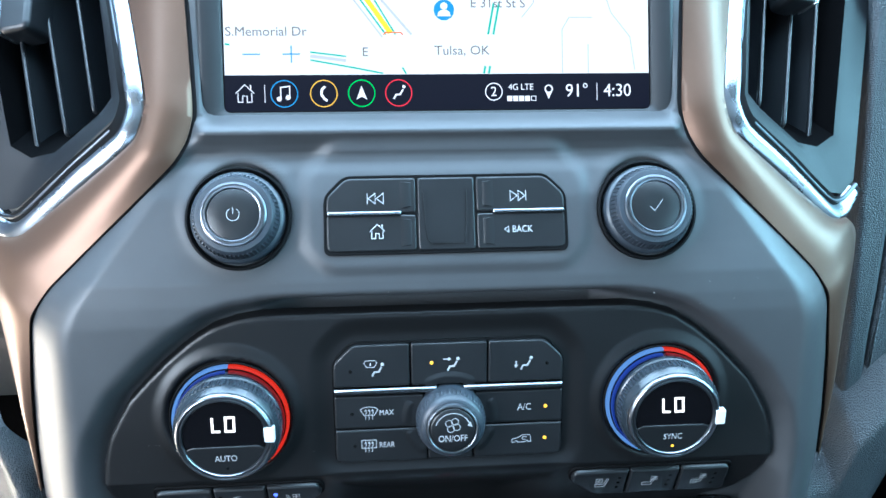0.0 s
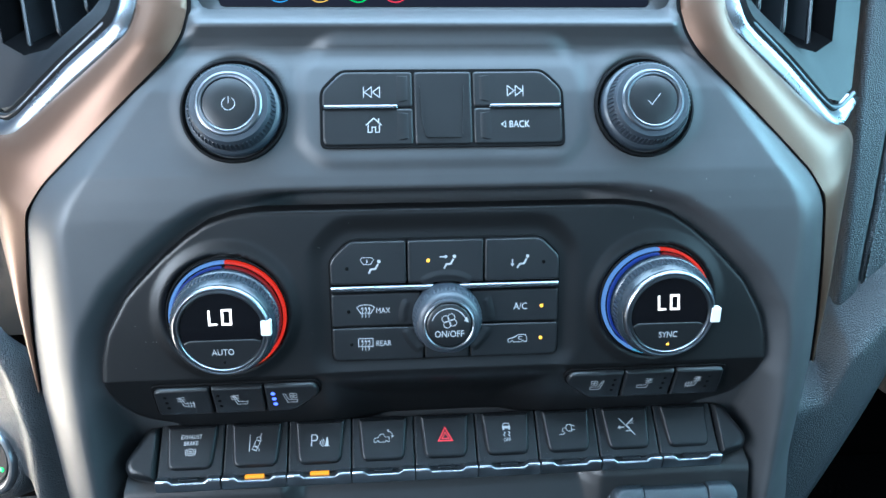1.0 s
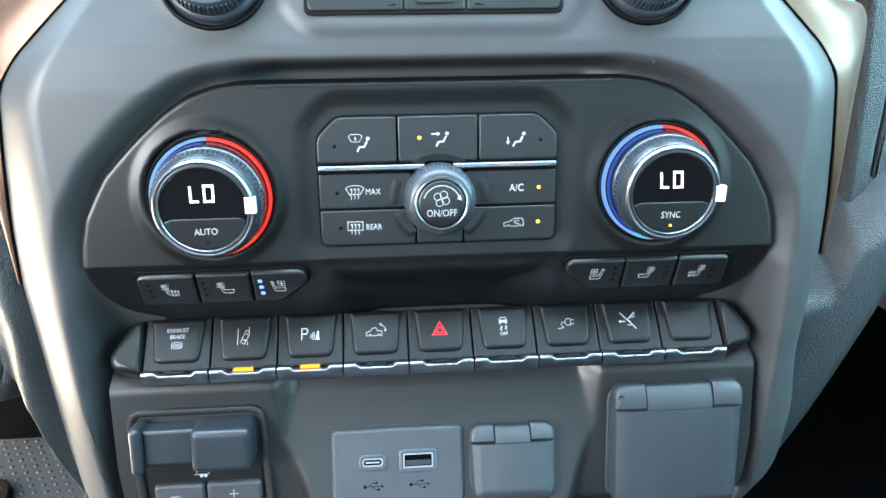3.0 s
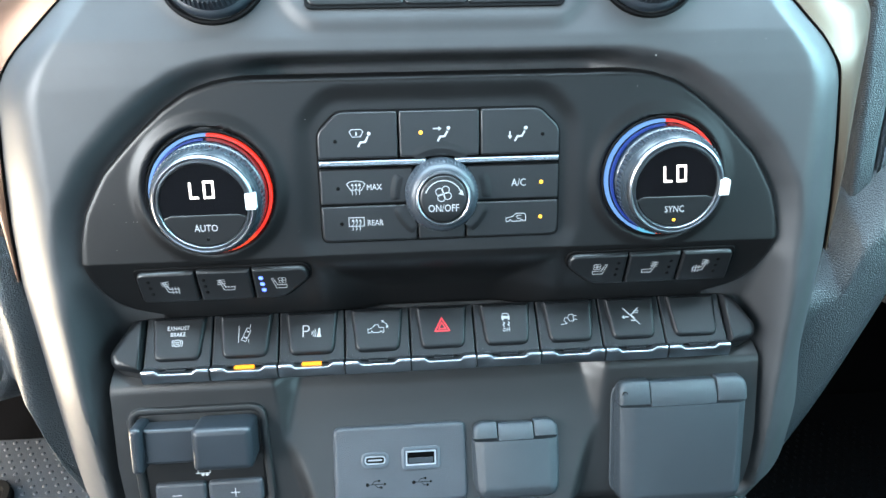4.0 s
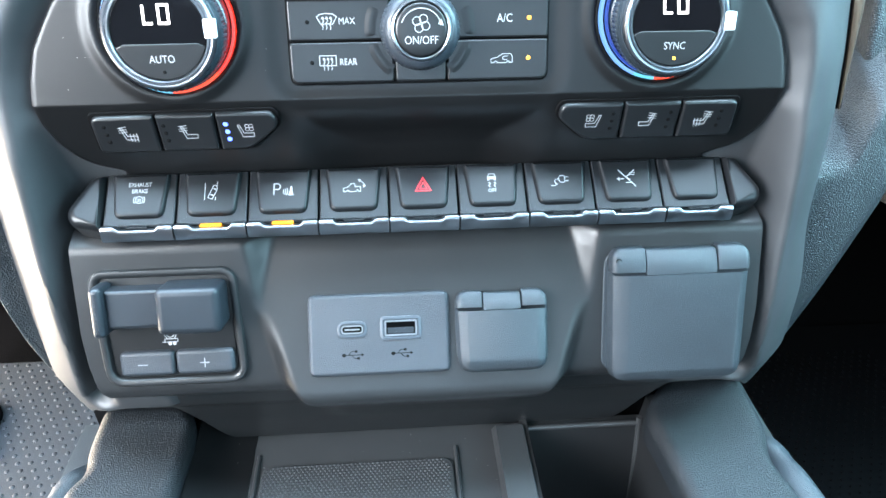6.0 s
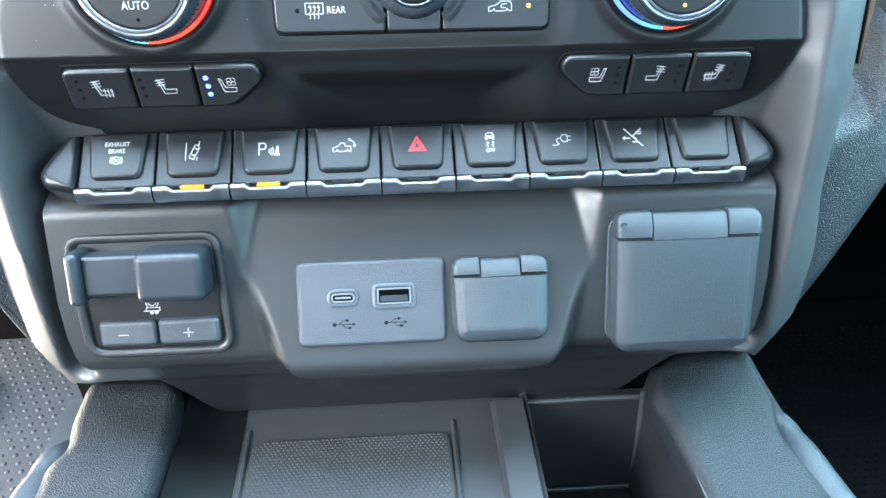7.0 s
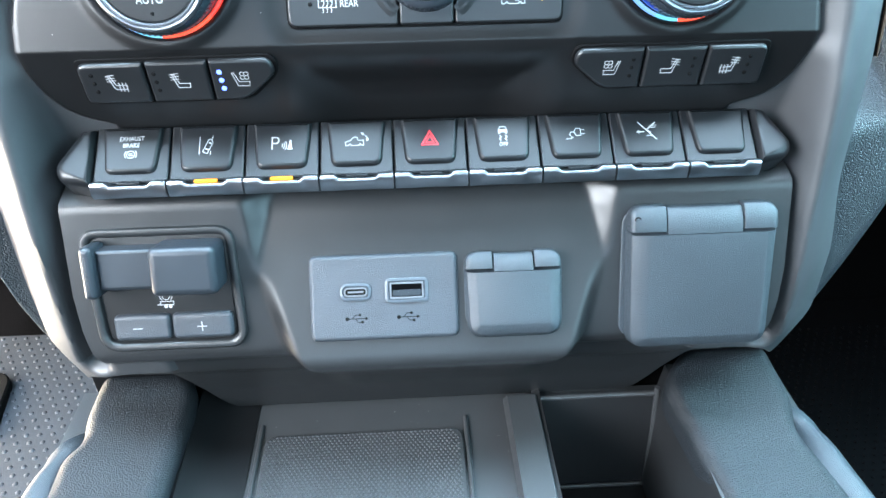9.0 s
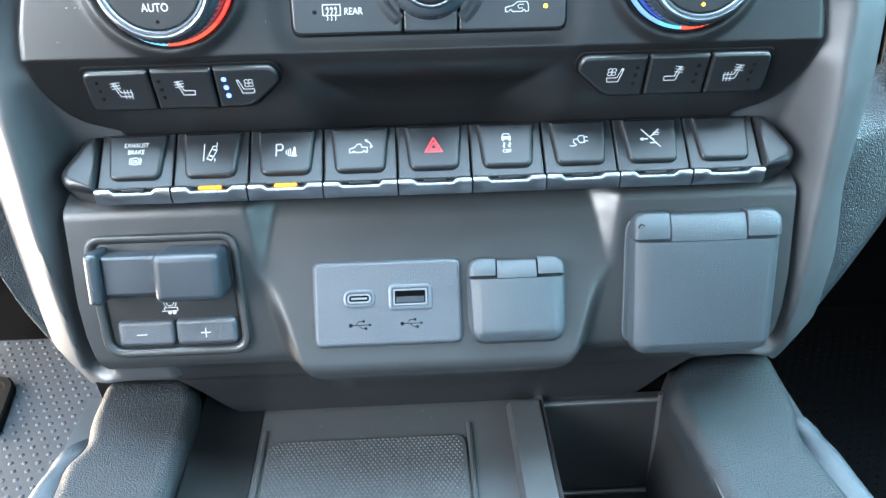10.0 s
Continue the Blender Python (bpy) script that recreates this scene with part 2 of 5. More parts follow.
def ring_arc(bm, r0, r1, w0, w1, a0, a1, n=40, cx=0.0, cv=0.0):
    """Part of a flat ring, from angle a0 to a1 in degrees."""
    sec = []
    for i in range(n + 1):
        a = radians(a0 + (a1 - a0) * i / n)
        c, s = math.cos(a), math.sin(a)
        sec.append([(cx + r * c, cv + r * s, w) for r, w in ((r0, w0), (r0, w1), (r1, w1), (r1, w0))])
    loft(bm, sec)
    return bm


def stroke(bm, pts, width, w0=0.0, w1=0.12, closed=False):
    """A printed line of even width through pts."""
    k = len(pts)
    left, right = [], []
    for i in range(k):
        p = Vector(pts[i])
        a = Vector(pts[i - 1]) if (i > 0 or closed) else None
        b = Vector(pts[(i + 1) % k]) if (i < k - 1 or closed) else None
        d = ((p - a).normalized() if a is not None else Vector((0, 0))) + ((b - p).normalized() if b is not None else Vector((0, 0)))
        d = d.normalized() if d.length > 1e-6 else Vector((1, 0))
        m = 1.0
        if a is not None and b is not None:
            m = 1 / max(0.5, abs(d.dot((b - p).normalized())))
        nrm = Vector((-d.y, d.x)) * width / 2 * m
        left.append(p + nrm)
        right.append(p - nrm)
    sec = [[(*l, w0), (*l, w1), (*r, w1), (*r, w0)] for l, r in zip(left, right)]
    if closed:
        sec.append(sec[0])
    loft(bm, sec, not closed, not closed)
    return bm


def fill(bm, pts, w0=0.0, w1=0.12):
    loft(bm, [[(x, v, w0) for x, v in pts], [(x, v, w1) for x, v in pts]])
    return bm


def lettering(bm, body, size, cx, cv, w=0.0, depth=0.12, stretch=1.0, align="CENTER"):
    cu = bpy.data.curves.new("lettering", "FONT")
    cu.body, cu.size, cu.align_x, cu.align_y = body, size, align, "CENTER"
    cu.resolution_u, cu.extrude = 3, depth / 2
    ob = bpy.data.objects.new("lettering", cu)
    scene.collection.objects.link(ob)
    bpy.context.view_layer.update()
    mesh = bpy.data.meshes.new_from_object(ob)
    mesh.transform(Matrix.Translation((cx, cv, w + depth / 2)) @ Matrix.Diagonal((stretch, 1, 1, 1)))
    bm.from_mesh(mesh)
    bpy.data.objects.remove(ob)
    bpy.data.curves.remove(cu)
    bpy.data.meshes.remove(mesh)
    return bm


def B():
    return bmesh.new()


def interp(table, z):
    zs, vs = zip(*table)
    return np.interp(z, zs, vs)


def ss(a, b, x):
    t = np.clip((np.asarray(x, float) - a) / (b - a), 0, 1)
    return t * t * (3 - 2 * t)


def outline_distance(poly, X, Z):
    """Signed distance to a closed outline, negative inside."""
    d = np.full(X.shape, 1e9)
    inside = np.zeros(X.shape, bool)
    k = len(poly)
    for i in range(k):
        (ax, az), (bx, bz) = poly[i - 1], poly[i]
        ex, ez = bx - ax, bz - az
        t = np.clip(((X - ax) * ex + (Z - az) * ez) / max(ex * ex + ez * ez, 1e-9), 0, 1)
        d = np.minimum(d, np.hypot(X - ax - t * ex, Z - az - t * ez))
        if abs(ez) > 1e-9:
            cross = ((az > Z) != (bz > Z)) & (X < (bx - ax) * (Z - az) / ez + ax)
            inside ^= cross
    return np.where(inside, -d, d)


def sheet(bm, X, Y, Z, back=0.0):
    """A grid surface; its rim is carried back by so many millimetres."""
    rows = [[bm.verts.new((X[i, j], Y[i, j], Z[i, j])) for j in range(X.shape[1])] for i in range(X.shape[0])]
    for a, b in zip(rows, rows[1:]):
        for j in range(len(a) - 1):
            bm.faces.new((a[j], a[j + 1], b[j + 1], b[j]))
    if back:
        rim = rows[0] + [r[-1] for r in rows[1:-1]] + rows[-1][::-1] + [r[0] for r in rows[-2:0:-1]]
        rear = [bm.verts.new((v.co.x, v.co.y + back, v.co.z)) for v in rim]
        for i in range(len(rim)):
            j = (i + 1) % len(rim)
            bm.faces.new((rim[i], rim[j], rear[j], rear[i]))
    return bm


def both(points):
    """A right-hand half outline, from bottom to top, closed with its mirror image."""
    return [(x, z) for x, z in points] + [(-x, z) for x, z in points[::-1]]


# ---------------------------------------------------------------- dash fascia and climate panel
PANEL_HALF = [(117, 85), (119, 91.5), (129, 95), (134.5, 99), (139, 106), (141.5, 114), (142, 123), (141, 133), (138.5, 142), (134.5, 149), (129.5, 157),
              (122, 164.5), (114, 172), (104, 180), (95, 185.5), (85, 188.6), (74, 190)]
PANEL = both(PANEL_HALF)
WELL = both([(141.5, -60)] + [p for p in PANEL_HALF if p[1] > 112])


def panel_y(z):
    return np.where(z > 123, 234.2 + 0.30 * (z - 150), 226.1 + 0.26 * (123 - z))


EDGE_X = [(-38, 164), (-30, 165.5), (-20, 167), (-10, 168.5), (0, 170), (24, 172.5), (40, 173.5), (60, 174.5), (81, 175.4), (105, 176.5), (130, 175), (157, 172), (180, 168.6), (185, 167.4), (190, 165),
          (195, 161.5), (199.5, 157.5), (213, 142.6), (233, 120), (245, 106.5), (250, 102.4), (254, 100.3), (258, 99.2), (265, 98.6), (301, 101.5), (335, 104)]
EDGE_Y = [(-30, 222), (-14, 221), (0, 223), (40, 231), (105, 243), (185, 256), (213, 261), (233, 267), (245, 273), (258, 282), (301, 309), (335, 328)]
CREST_Y = [(-30, 203), (0, 203), (60, 210), (106, 219), (150, 230), (190, 241), (197, 243.5), (205, 247), (215, 254), (233, 265.5), (241, 272.2), (244.5, 276.0), (247, 277.6), (251, 277.2), (256.5, 275.6), (258, 278.5), (260, 284), (275, 295), (335, 325)]
POD = rounded([(-47, 210), (47, 210), (55.5, 217), (55.5, 239), (45, 249.5), (-45, 249.5), (-55.5, 239), (-55.5, 217)], 4)


def leg_edge(X, Z):
    """Half width of the fascia; the leg on the passenger side stands wider low down."""
    return interp(EDGE_X, Z) + 5 * ss(62, 18, Z) * ss(-14, 0, Z + 24) * (X > 0)


def fascia_surface(X, Z):
    Y = interp(CREST_Y, Z)
    edge = leg_edge(X, Z) - np.abs(X)
    reach = interp([(0, 28), (110, 28), (150, 25), (190, 19), (235, 6), (335, 5)], Z)
    Y = Y + (interp(EDGE_Y, Z) - Y) * np.clip(1 - edge / reach, 0, 1) ** 1.6
    d = outline_distance(WELL, X, Z)
    floor_y = np.minimum(panel_y(Z) + 2 + 4 * ss(112, 124, Z) + 11 * ss(80, 60, np.abs(X)), interp(CREST_Y, Z) + 30)
    Y = Y + (floor_y - Y) * ss(11, -1, d) * ss(-14, -4, Z)
    Y = Y - 2.6 * ss(5, -2, outline_distance(POD, X, Z))
    Y = Y + 18 * ss(0, -3, outline_distance(rounded([(-97, 258.4), (97, 258.4), (99, 400), (-99, 400)], 8), X, Z))
    for s in (-1, 1):
        r = np.hypot(X - s * 81.3, (Z - 228) / 0.83)
        Y = Y - 1.0 * ss(26, 20, r) + 3.5 * ss(20.5, 16.5, r)
    return Y


def build_fascia():
    t = thing("dash_fascia", "satin charcoal plastic centre stack fascia with two rounded legs", "dashboard")
    zs = np.concatenate([np.arange(-5.8, 190, 2.4), np.arange(190, 262, 1.0), np.arange(262, 336, 4)])
    us = np.sin(np.linspace(-1, 1, 181) * math.pi / 2 * 0.86) / math.sin(math.pi / 2 * 0.86)
    Z, U = np.meshgrid(zs, us, indexing="ij")
    X = U * leg_edge(U, Z)
    Y = fascia_surface(X, Z)
    part("fascia", sheet(B(), X, Y, Z, back=8), M_FASCIA, t, angle=60)
    for s in (-1, 1):
        U, V = np.meshgrid(np.linspace(0, 1, 44), np.linspace(0, 1, 26), indexing="ij")
        X = 98 + U * 72
        top = interp([(98, -1), (134, -1), (146, -6.2), (170, -6.2)], X)
        Z = top + V * (interp([(98, -13.5), (118, -15.5), (146, -16.5), (152, -21), (158, -31), (163, -36), (170, -37)], X) - top)
        X = np.minimum(X, leg_edge(s, Z))
        w = ss(136, 150, X)
        Y = (interp([(98, 212), (114, 202.6)], X) + 0.35 * np.clip(-2 - Z, 0, 60)) * (1 - w) + (fascia_surface(s * X, Z) + 0.22 * np.clip(-2 - Z, 0, 60)) * w + 5 * np.clip((V - 0.8) / 0.2, 0, 1) ** 2
        part("foot", sheet(B(), s * X, Y, Z, back=8), M_FASCIA, t, "charcoal foot of the leg below a seam", angle=60)
    return t


build_fascia()


def build_climate_panel():
    t = thing("climate_control_panel", "matt black climate control faceplate with rounded shoulders", "control panel")
    zs = np.concatenate([[85.5, 86.5, 87.5, 88.5, 89.5, 90.4], np.arange(91.5, 122, 1.5), np.arange(121.8, 124.6, 0.6), np.arange(125.5, 186, 1.0), np.linspace(186, 190, 6)])
    Z, U = np.meshgrid(zs, np.linspace(-1, 1, 230), indexing="ij")
    X = U * interp([(z, x) for x, z in PANEL_HALF], Z)
    Y = panel_y(Z)
    dish = rounded([(-46, 127.5), (46, 127.5), (49, 131), (49, 172), (41, 180), (-41, 180), (-49, 172), (-49, 131)], 4)
    Y = Y + 1.6 * ss(9, 0, outline_distance(dish, X, Z))
    Y = Y + 7.0 * ss(4, -26, outline_distance([(-44, 60), (44, 60), (54, 122), (-54, 122)], X, Z)) * ss(125, 104, Z)
    for s in (-1, 1):
        r = np.hypot(X - s * 89.8, (Z - 150.4) / 0.96)
        Y = Y - 1.4 * ss(31, 26.0, r) + 2.0 * ss(25.4, 24.0, r)
    rim = -outline_distance(PANEL, X, Z)
    Y = Y + 0.7 * np.clip(1 - rim / 1.3, 0, 1) ** 2
    Y = np.where(Z < 89.2, np.maximum(Y, 236.4), Y)
    part("faceplate", sheet(B(), X, Y, Z, back=5), M_PANEL, t, angle=60)
    return t


climate = build_climate_panel()


def build_lower_fascia():
    t = thing("lower_fascia", "matt black lower stack panel with two flared side pods", "dashboard")
    zs = np.concatenate([[69.5, 68.8, 67.8], np.arange(66, -4, -1.3), np.arange(-4, -64, -2.0)])
    Z, U = np.meshgrid(zs, np.linspace(-1, 1, 240), indexing="ij")
    X = U * interp([(-64, 128), (-4, 129), (0, 131), (3, 134.5), (6, 137), (10, 139), (18, 141), (32, 142.5), (70, 142.5)], Z) * np.where(U > 0, 1.012, 1.0)
    Z = np.where(Z < -4, -4 + (Z + 4) * (1 - 0.78 * ss(97, 121, np.abs(X))), Z)
    mid = interp([(-62, 230), (-40, 221), (-26, 212.5), (-16, 204.5), (-9, 197.5), (-4, 192.3), (0, 188.6), (3, 186.6), (6, 186.2), (9, 187.4), (13, 190), (58, 221.6), (64, 227.5), (70, 237)], Z)
    pod = interp([(-62, 230), (-40, 221.5), (-20, 212.5), (-17, 209.5), (-6, 205.5), (-2.5, 203.8), (0.5, 199.4), (3.5, 196.6), (7, 196.2), (10, 197.2), (64, 217.6), (66.5, 220), (68.5, 228), (70, 240)], Z)
    near = interp([(-10, 38), (0, 46), (4, 51), (10, 55), (33, 63), (41, 68), (55, 64.5), (70, 59.5)], Z)
    far = interp([(-10, 50), (0, 57), (4, 60), (10, 63), (33, 69.5), (41, 71.5), (55, 73), (70, 75)], Z)
    k = np.clip((np.abs(X) - near) / (far - near), 0, 1)
    k = 0.5 * k + 0.5 * k * k * (3 - 2 * k)
    Y = mid + (pod - mid) * k
    for name, a, c in (("side_pod", 0, 56), ("middle_panel", 55, 185), ("side_pod", 184, 240)):
        part(name, sheet(B(), X[:, a:c], Y[:, a:c], Z[:, a:c], back=10), M_LOWER, t, angle=60)
    return t


build_lower_fascia()


# ---------------------------------------------------------------- screen
F_SCREEN = plane_frame(290.5, 260.3, 26)
F_MEDIA = plane_frame(262, 233, 34)
F_CLIMATE = plane_frame(232.5, 150, 16.7)
F_SEAT = plane_frame(225.2, 111.5, -9)
F_KEY = plane_frame(226.3, 84, 55)
F_USB = plane_frame(200.8, 31.9, 35)
F_LID = plane_frame(208, 60, 21)
F_TRAILER = plane_frame(204.2, 31, 21.8)

M_MAP = glow("map_paper_light", (0.93, 0.97, 0.98), 1.0, 0.08)
M_BAR = glow("status_bar_dark", (0.010, 0.012, 0.025), 0.8, 0.06)


def build_screen():
    t = thing("infotainment_screen", "lit touchscreen with a street map and a dark status bar", "screen", F_SCREEN)
    inner, outer = box_outline(-88.6, 88.6, -0.4, 106, 3), box_outline(-99.3, 99.3, -9.5, 117, 9)
    bm = B()
    loft(bm, [[(x, v, -6) for x, v in outer], [(x, v, 0.6) for x, v in outer], [(x, v, 2.2) for x, v in inset(outer, 1.6)], [(x, v, 3.0) for x, v in inset(outer, 2.4)],
              [(x, v, 3.2) for x, v in inset(outer, 3.6)], [(x, v, 1.2) for x, v in inset(inner, -0.8)], [(x, v, 0.2) for x, v in inner], [(x, v, -1) for x, v in inner]], True, False)
    part("bezel", bm, M_BEZEL, t, "charcoal plastic bezel")
    part("display", slab(B(), box_outline(-89, 89, -0.8, 107, 2), -3, -0.6, 0.2), M_GLOSS, t, "gloss black display glass")
    part("map", fill(B(), [(-88, 14.8), (88, 14.8), (88, 106), (-88, 106)], -0.6, -0.45), M_MAP, t, "lit pale map picture")
    part("status_bar", fill(B(), [(-88.2, 0.2), (88.2, 0.2), (88.2, 14.8), (-88.2, 14.8)], -0.6, -0.5), M_BAR, t, "dark status bar with icons")
    return t


screen = build_screen()


# ---------------------------------------------------------------- radio knobs and media buttons
def build_knob(x):
    t = thing("radio_knob", "dark ribbed rotary knob with a chrome ring", "knob", F_MEDIA @ pose(x / 1000, -0.006, 0), "radio knobs")
    part("collar", lathe(B(), [(20.6, -4), (20.4, -1.0), (19.6, -0.7), (18.6, -2.0), (18.4, -5)], 96, cap0=False, cap1=False), M_DARK, t)
    part("skirt", lathe(B(), [(18.0, -6), (18.0, 0.2), (17.4, 1.2), (16.6, 1.6), (16.2, 3.0), (15.2, 7.2), (14.4, 8.2), (13, 8.4)], 96), M_GRIP, t)
    bm = B()
    for i in range(60):
        a = 2 * math.pi * i / 60
        c, s = math.cos(a), math.sin(a)
        q = [(r * c - o * s, r * s + o * c, w) for r, w in ((16.25, 2.6), (15.35, 7.0)) for o in (-0.35, 0.35)]
        p = [(r * c - o * s, r * s + o * c, w) for r, w in ((16.75, 2.8), (15.8, 6.8)) for o in (-0.2, 0.2)]
        loft(bm, [[q[0], q[1], q[3], q[2]], [p[0], p[1], p[3], p[2]]])
    part("knurling", bm, M_GRIP, t)
    part("chrome_ring", lathe(B(), [(12.4, 7.5), (12.4, 8.7), (12.0, 9.2), (11.5, 9.3), (11.2, 8.9), (10.7, 8.9), (10.4, 9.4), (10.0, 9.3), (9.7, 8.0)], 96, cap0=False, cap1=False), M_SATIN, t, "bright chrome ring")
    part("cap", lathe(B(), [(9.8, 7.5), (9.7, 8.8), (9.2, 9.05), (4, 9.05)], 96), M_BUTTON, t)
    return t


power_knob = build_knob(-81.6)
check_knob = copy_thing(power_knob, F_MEDIA @ pose(0.0816, -0.006, 0))


def button(parent, outline, w1=0.0, depth=4.0, b=0.8, mat=M_BUTTON, name="button", label=""):
    return part(name, slab(B(), outline, w1 - depth, w1, b, 4), mat, parent, label)


media = thing("media_button_cluster", "black media buttons with silver dividing strips", "button panel", F_MEDIA)
# raised black plate that stands in for the dark gap round the buttons
part("recess", slab(B(), rounded([(-48.7, -21.8), (48.3, -21.8), (48.3, 1.7), (40.2, 9.8), (-40.6, 9.8), (-48.7, 1.7)], 3.0), -6, -0.5, 0.3), M_DARK, media)
mb = {}
mb["prev"] = button(media, rounded([(-47.6, -5.5, 1.6), (-12.4, -5.5, 1.6), (-12.4, 8.6, 1.6), (-40, 8.6, 2.5), (-47.6, 1.2, 2.5)]))
mb["home"] = button(media, rounded([(-47.6, -20.6, 3), (-12.4, -20.6, 1.6), (-12.4, -6.1, 1.6), (-47.6, -6.1, 1.6)]))
mb["blank"] = button(media, box_outline(-11.7, 11.0, -20.6, 8.6, 1.6))
mb["next"] = button(media, rounded([(11.7, -5.5, 1.6), (47.2, -5.5, 1.6), (47.2, 1.2, 2.5), (39.6, 8.6, 2.5), (11.7, 8.6, 1.6)]))
mb["back"] = button(media, rounded([(11.7, -20.6, 1.6), (47.2, -20.6, 3), (47.2, -6.1, 1.6), (11.7, -6.1, 1.6)]))
part("divider", slab(B(), box_outline(-47.3, -18.2, -6.5, -4.6, 0.7), -2, 1.0, 0.85, 4), M_STRIP, media, "bright silver strip")
part("divider", slab(B(), box_outline(18.0, 47.0, -6.5, -4.6, 0.7), -2, 1.0, 0.85, 4), M_STRIP, media, "bright silver strip")


def scoop(parent, x0, x1, v0, v1, rise=1.15):
    """A finger scoop: a flank that climbs from x0 to x1 and falls away behind."""
    bm = B()
    e = 1.2 if x1 > x0 else -1.2
    loft(bm, [[(x0, v0, -0.3), (x0, v0 + 0.3, 0.0), (x0, v1 - 0.3, 0.0), (x0, v1, -0.3)], [(x1, v0 + 0.4, -0.3), (x1, v0 + 1.0, rise), (x1, v1 - 1.0, rise), (x1, v1 - 0.4, -0.3)],
              [(x1 + e, v0 + 0.4, -0.4), (x1 + e, v0 + 1.0, 0.02), (x1 + e, v1 - 1.0, 0.02), (x1 + e, v1 - 0.4, -0.4)]])
    part("finger_scoop", bm, M_BUTTON, parent)


for key, s in (("prev", -1), ("home", -1), ("next", 1), ("back", 1)):
    v0, v1 = (-4.0, 7.4) if key in ("prev", "next") else (-19.2, -7.4)
    scoop(mb[key], s * 18.6, s * 15.4, v0, v1, 0.5)
bm = B()
stroke(bm, [(-9.0, 3), (-8.4, -10), (-7.6, -16.2), (-6.6, -17.4), (6.2, -17.4), (7.2, -16.2), (7.9, -10), (8.4, 3)], 1.0, -0.3, 0.45)
part("finger_ridge", bm, M_BUTTON, mb["blank"])

# ---------------------------------------------------------------- climate buttons, fan knob and dials
# black plate again in place of the shaded gap of the climate cluster
part("recess", slab(B(), rounded([(-48, -22.5), (48.3, -22.5), (48.3, 22), (40, 30.2), (-40, 30.2), (-48, 22)], 3.5), -6, -2.2, 0.3),
     M_DARK, climate).matrix_world = F_CLIMATE
cb = {}


def climate_button(key, points):
    ob = button(climate, rounded(points, 1.2), 0.0, 4.0, 0.75)
    ob.matrix_world = F_CLIMATE
    cb[key] = ob


climate_button("screen_feet", [(-47.2, 11.6), (-16.2, 11.6), (-16.2, 29.4), (-39.3, 29.4, 2.5), (-47.2, 21.6, 2.5)])
climate_button("face", [(-15.6, 11.6), (15.7, 11.6), (15.7, 29.4), (-15.6, 29.4)])
climate_button("feet", [(16.3, 11.6), (47.5, 11.6), (47.5, 21.6, 2.5), (39.6, 29.4, 2.5), (16.3, 29.4)])
climate_button("front_defrost", [(-47.2, -6.6), (-10.5, -6.6), (-10.5, 7.6), (-47.2, 7.6)])
climate_button("rear_defrost", [(-47.2, -21.6, 3), (-9.6, -21.6), (-9.6, -7.2), (-47.2, -7.2)])
climate_button("blank", [(-9.0, -21.6), (9.6, -21.6), (9.6, -8), (-9.0, -8)])
climate_button("cool", [(10.5, -6.6), (47.5, -6.6), (47.5, 7.6), (10.5, 7.6)])
climate_button("recirculate", [(10.2, -21.6), (47.5, -21.6, 3), (47.5, -7.2), (10.2, -7.2)])
for x0, x1 in ((-47.4, -5), (5.5, 47.6)):
    part("divider", slab(B(), box_outline(x0, x1, 8.2, 11.0, 0.4), -2, 0.9, 1.25, 5), M_STRIP, climate, "bright silver strip").matrix_world = F_CLIMATE

fan = thing("fan_knob", "round fan speed knob with a silver ring and push face", "knob", F_CLIMATE @ pose(0.0003, -0.0032, 0))
part("skirt", lathe(B(), [(14.4, -3), (14.4, 1.5), (14.2, 4), (13.4, 7.6), (12.6, 9.4), (11.0, 10.4), (9, 10.6)], 96), M_GRIP, fan)
bm = B()
for i in range(54):
    a = 2 * math.pi * i / 54
    c, s = math.cos(a), math.sin(a)
    q = [(r * c - o * s, r * s + o * c, w) for r, w in ((14.15, 4.2), (13.4, 7.4)) for o in (-0.4, 0.4)]
    p = [(r * c - o * s, r * s + o * c, w) for r, w in ((14.4, 4.4), (13.65, 7.2)) for o in (-0.25, 0.25)]
    loft(bm, [[q[0], q[1], q[3], q[2]], [p[0], p[1], p[3], p[2]]])
part("knurling", bm, M_GRIP, fan)
part("chrome_ring", lathe(B(), [(10.8, 10.0), (10.7, 11.2), (10.4, 11.9), (9.9, 12.1), (9.5, 11.9), (9.4, 11.0)], 96, cap0=False, cap1=False), M_SATIN, fan, "bright chrome ring")
part("face", lathe(B(), [(9.4, 9), (9.3, 11.5), (8.8, 12.1), (8.2, 12.3), (3, 12.3)], 96), M_BUTTON, fan)


